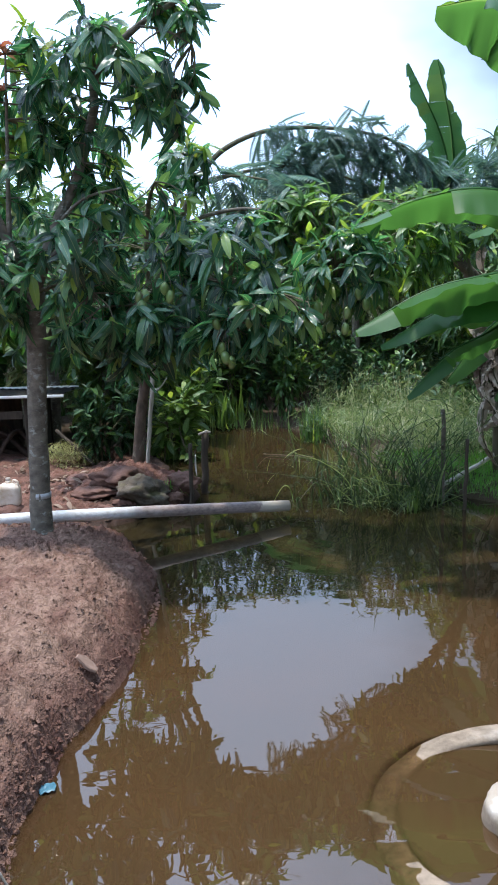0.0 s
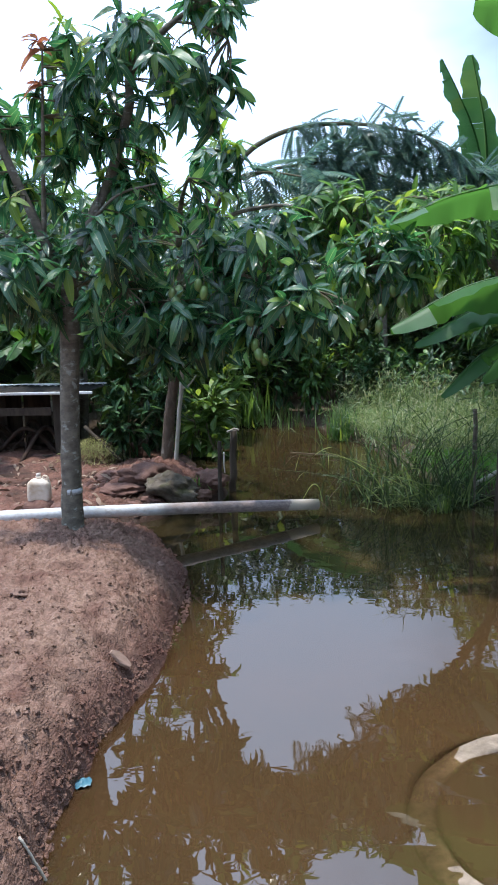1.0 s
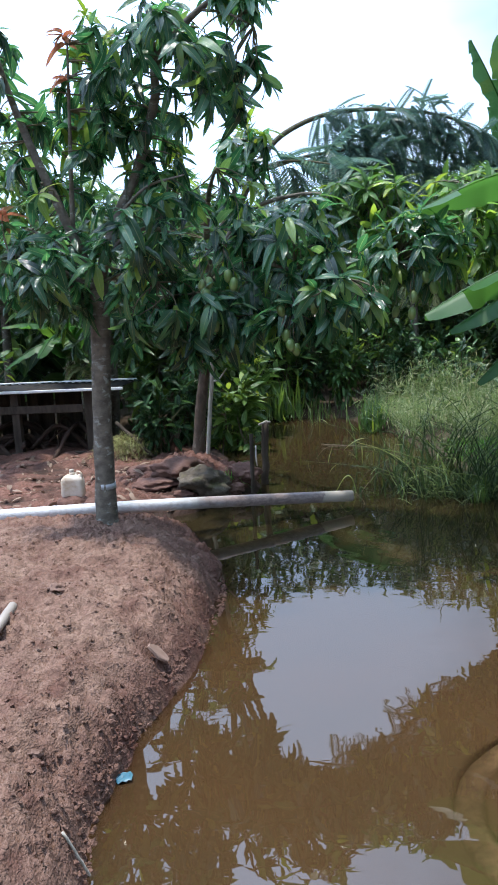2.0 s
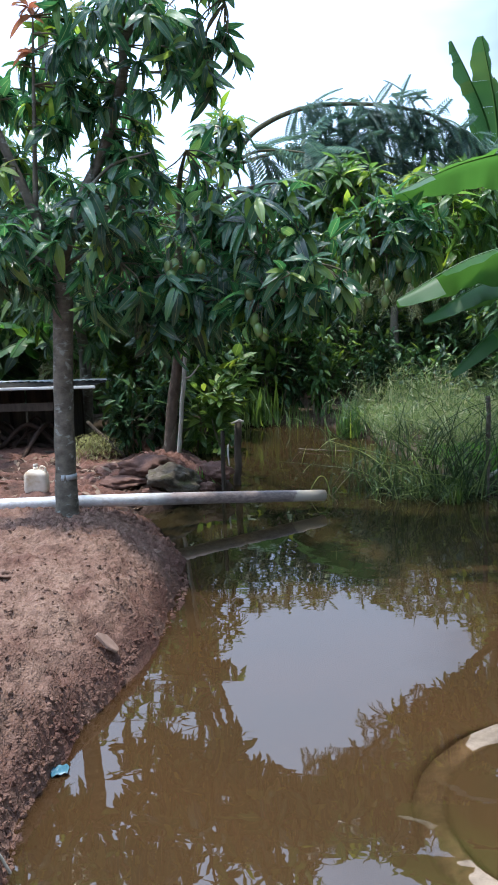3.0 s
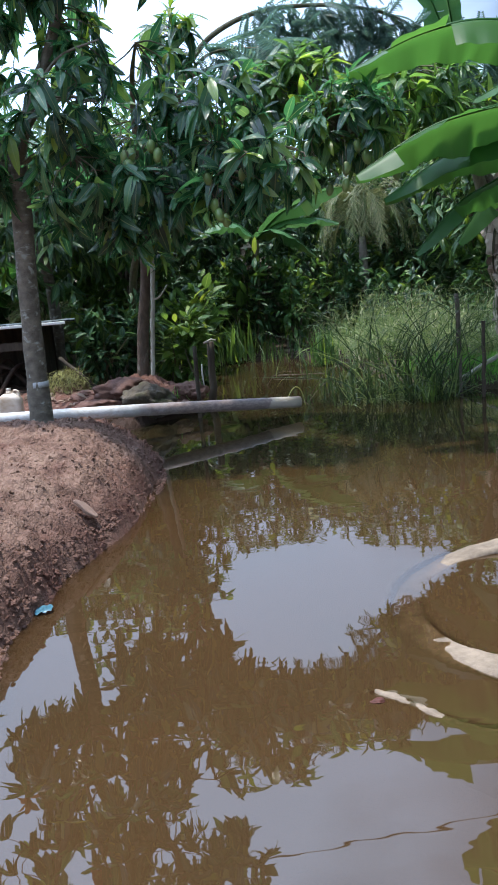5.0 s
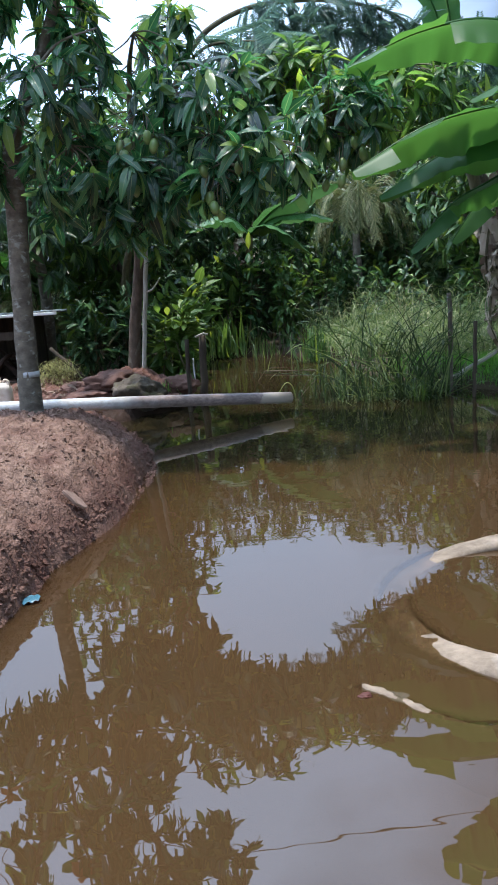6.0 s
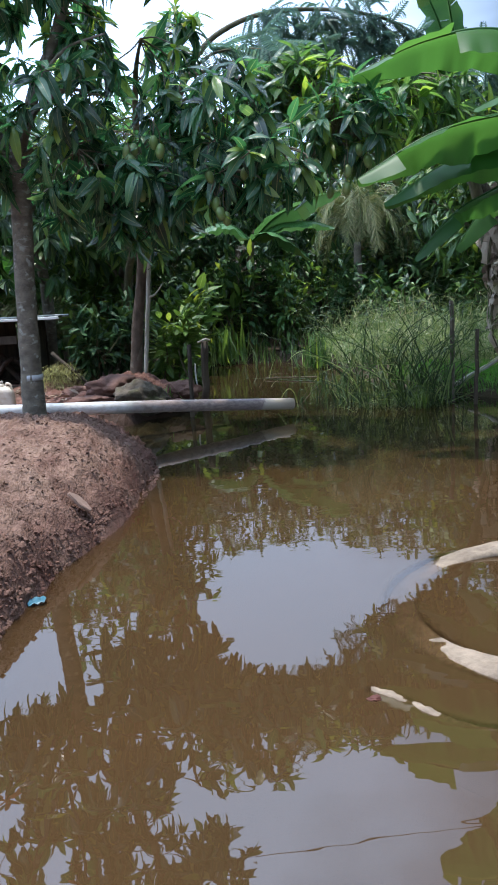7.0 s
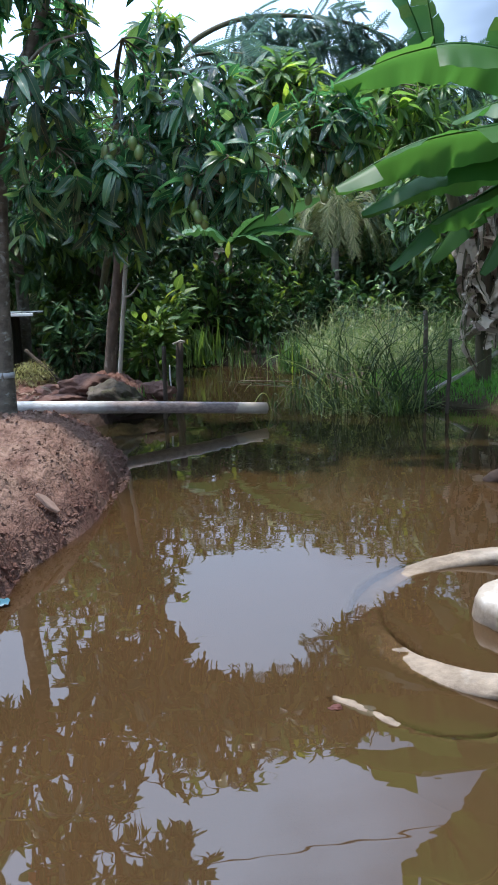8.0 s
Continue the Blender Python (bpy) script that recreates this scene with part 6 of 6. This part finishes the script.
for p, q in zip(rows, rows[1:]):
    for j in range(6):
        j2 = (j + 1) % 6
        bm.faces.new((p[j], q[j], q[j2], p[j2]))
bm.faces.new(rows[0])
bm.faces.new(rows[-1][::-1])
bmesh.ops.recalc_face_normals(bm, faces=bm.faces[:])
part("rim", from_bm("rim", bm, M_CEMENT), shard)
scrap = new("plastic_scrap", from_bm("plastic_scrap", lump((0.017, 0.011, 0.004), 41, 0.6, 1.0, 3), M_REDFILM))
scrap.location = (0.252, 1.838, 0.002)
tagged(scrap, "small red scrap floating beside the cement shard", "litter")
o = new("rotten_husk", from_bm("rotten_husk", lump((0.07, 0.05, 0.045), 21, 0.3, 1.0, 3), M_BROWNLEAF))
o.location = (1.44, 4.05, 0.01)
tagged(o, "brown husk floating on the water", "husk")

# ---- the low shelter ----
def box(bm, lo, hi):
    g = bmesh.ops.create_cube(bm, size=1.0)["verts"]
    for v in g:
        v.co = Vector([lo[i] + (v.co[i] + 0.5) * (hi[i] - lo[i]) for i in range(3)])


def boxed(name, lo, hi, mat, bevel=0.004):
    bm = bmesh.new()
    box(bm, lo, hi)
    bmesh.ops.bevel(bm, geom=bm.edges[:], offset=bevel, segments=1, affect="EDGES")
    return from_bm(name, bm, mat, False)


def shelter():
    t = thing("animal_shelter", (-3.4, 8.3, 0.1), "low open shelter of dark boards under a worn sheet roof", "shelter")
    z0 = 0.06
    bm = bmesh.new()
    nxr, nyr = 100, 6
    g = [[bm.verts.new((-4.9 + 2.82 * i / nxr, 8.25 + 0.9 * j / nyr, 0.865 + 0.006 * math.sin(i * 2.1) + 0.015 * noise.noise(Vector((i * 0.07, j * 0.3, 0))))) for j in range(nyr + 1)] for i in range(nxr + 1)]
    for i in range(nxr):
        for j in range(nyr):
            bm.faces.new((g[i][j], g[i + 1][j], g[i + 1][j + 1], g[i][j + 1]))
    bmesh.ops.solidify(bm, geom=bm.faces[:], thickness=0.004)
    part("roof", from_bm("roof", bm, M_SHEET), t, "dark corrugated roof sheet")
    part("roof_edge", boxed("roof_edge", (-4.9, 8.225, 0.845), (-2.06, 8.245, 0.875), M_EDGE), t, "pale front edge of the roof")
    part("roof_edge", boxed("roof_edge", (-4.9, 9.15, 0.85), (-2.10, 9.17, 0.882), M_EDGE), t, "pale back edge of the roof")
    for x in (-2.50, -3.35, -4.3):
        part("post", boxed("post", (x - 0.045, 8.35, z0), (x + 0.045, 8.44, 0.86), M_DARKWOOD), t)
        part("post", boxed("post", (x - 0.045, 9.0, z0), (x + 0.045, 9.09, 0.855), M_DARKWOOD), t)
    part("rail", boxed("rail", (-4.9, 8.33, 0.60), (-2.56, 8.348, 0.69), M_DARKWOOD), t)
    part("sill_board", boxed("sill_board", (-4.9, 8.33, z0), (-2.3, 8.348, 0.15), M_DARKWOOD), t)
    for k in range(7):
        x = -4.9 + 0.355 * k
        part("slat", boxed("slat", (x, 9.10, z0), (x + 0.33, 9.115, 0.85), M_DARKWOOD), t)
    part("side_board", boxed("side_board", (-2.45, 8.5, z0), (-2.43, 9.0, 0.85), M_DARKWOOD), t)


shelter()
# added tree, placed so its crown shades the shelter and the shrubs beside it
small_tree(-2.5, 9.35, 3.0, 1.0, 170, "leafy green tree added to shade the shelter", M_MANGO_FAR)
# brushwood stored under the roof
heap = thing("brushwood_heap", (-3.4, 8.6, 0.06), "dark heap of branches and brush under the shelter", "brushwood")
for k in range(26):
    c = np.array((rng.uniform(-4.7, -2.65), rng.uniform(8.5, 8.95), 0.10))
    d = np.array((rng.normal(), rng.normal() * 0.3, 0.0))
    d = unit(d) * rng.uniform(0.2, 0.5)
    q = smooth_path([c - d, c + UP * rng.uniform(0.1, 0.4), c + d + UP * rng.uniform(0.0, 0.25)], 5)
    v, f = tube(q, rng.uniform(0.012, 0.04), 6, True, 0.1)
    part("branch", mesh_of("branch", v, f, M_BROWNLEAF), heap)
stake("plank", (-2.15, 8.15, 0.5), (-1.72, 7.95, 0.14), 0.02, M_DARKWOOD, "weathered plank leaning by the shelter", "plank")
# heap of cut grass beside the shelter
ms = []
for _ in range(1400):
    p = np.array((-2.05, 8.0, 0.1)) + rng.normal(size=3) * np.array((0.17, 0.12, 0.0))
    r = math.hypot((p[0] + 2.05) / 0.3, (p[1] - 8.0) / 0.2)
    p[2] = 0.1 + max(0.0, 0.30 * (1 - 0.5 * r * r)) * rng.random() ** 0.5
    ms.append(frame_of(p, rand_dir() * np.array((1, 1, 0.35)), UP, rng.uniform(0.05, 0.13), 1.6))
tagged(new("grass_heap", scattered("grass_heap", [BLADE], ms, mat_leaf("cut_grass", (0.16, 0.17, 0.05), (0.30, 0.30, 0.12), (0.4, 0.36, 0.2), 0.7, 0.2))), "heap of yellowing cut grass", "grass heap", "", "stuff")
# fallen dry leaves on the red earth
ms = []
for _ in range(420):
    x, y = rng.uniform(-3.6, -1.2), rng.uniform(5.7, 8.1)
    ms.append(frame_of((x, y, gz(x, y) + 0.012), (rng.normal(), rng.normal(), 0.1), UP + rng.normal(size=3) * 0.3, rng.uniform(0.06, 0.14)))
tagged(new("fallen_leaves", scattered("fallen_leaves", MANGO_LEAVES, ms, M_LITTER)), "fallen dry leaves on the red earth", "leaves", "", "stuff")

# overhead cable on two far poles
line = thing("overhead_line", (-22, 8.6, 0.1), "thin dark cable strung high over the pond", "cable")
v, f = tube(smooth_path([(-22, 8.6, 11.0), (-3, 8.2, 6.45), (2, 8.0, 5.37), (14, 7.5, 3.3)], 10), 0.008, 6)
part("cable", mesh_of("cable", v, f, M_CABLE), line)
for x, y, h in ((-22, 8.6, 11.1), (14, 7.5, 3.4)):
    v, f = tube(np.array([(x, y, -0.3), (x, y, h * 0.5), (x, y, h)]), (0.1, 0.08, 0.07), 10)
    part("pole", mesh_of("pole", v, f, M_DARKWOOD), line)
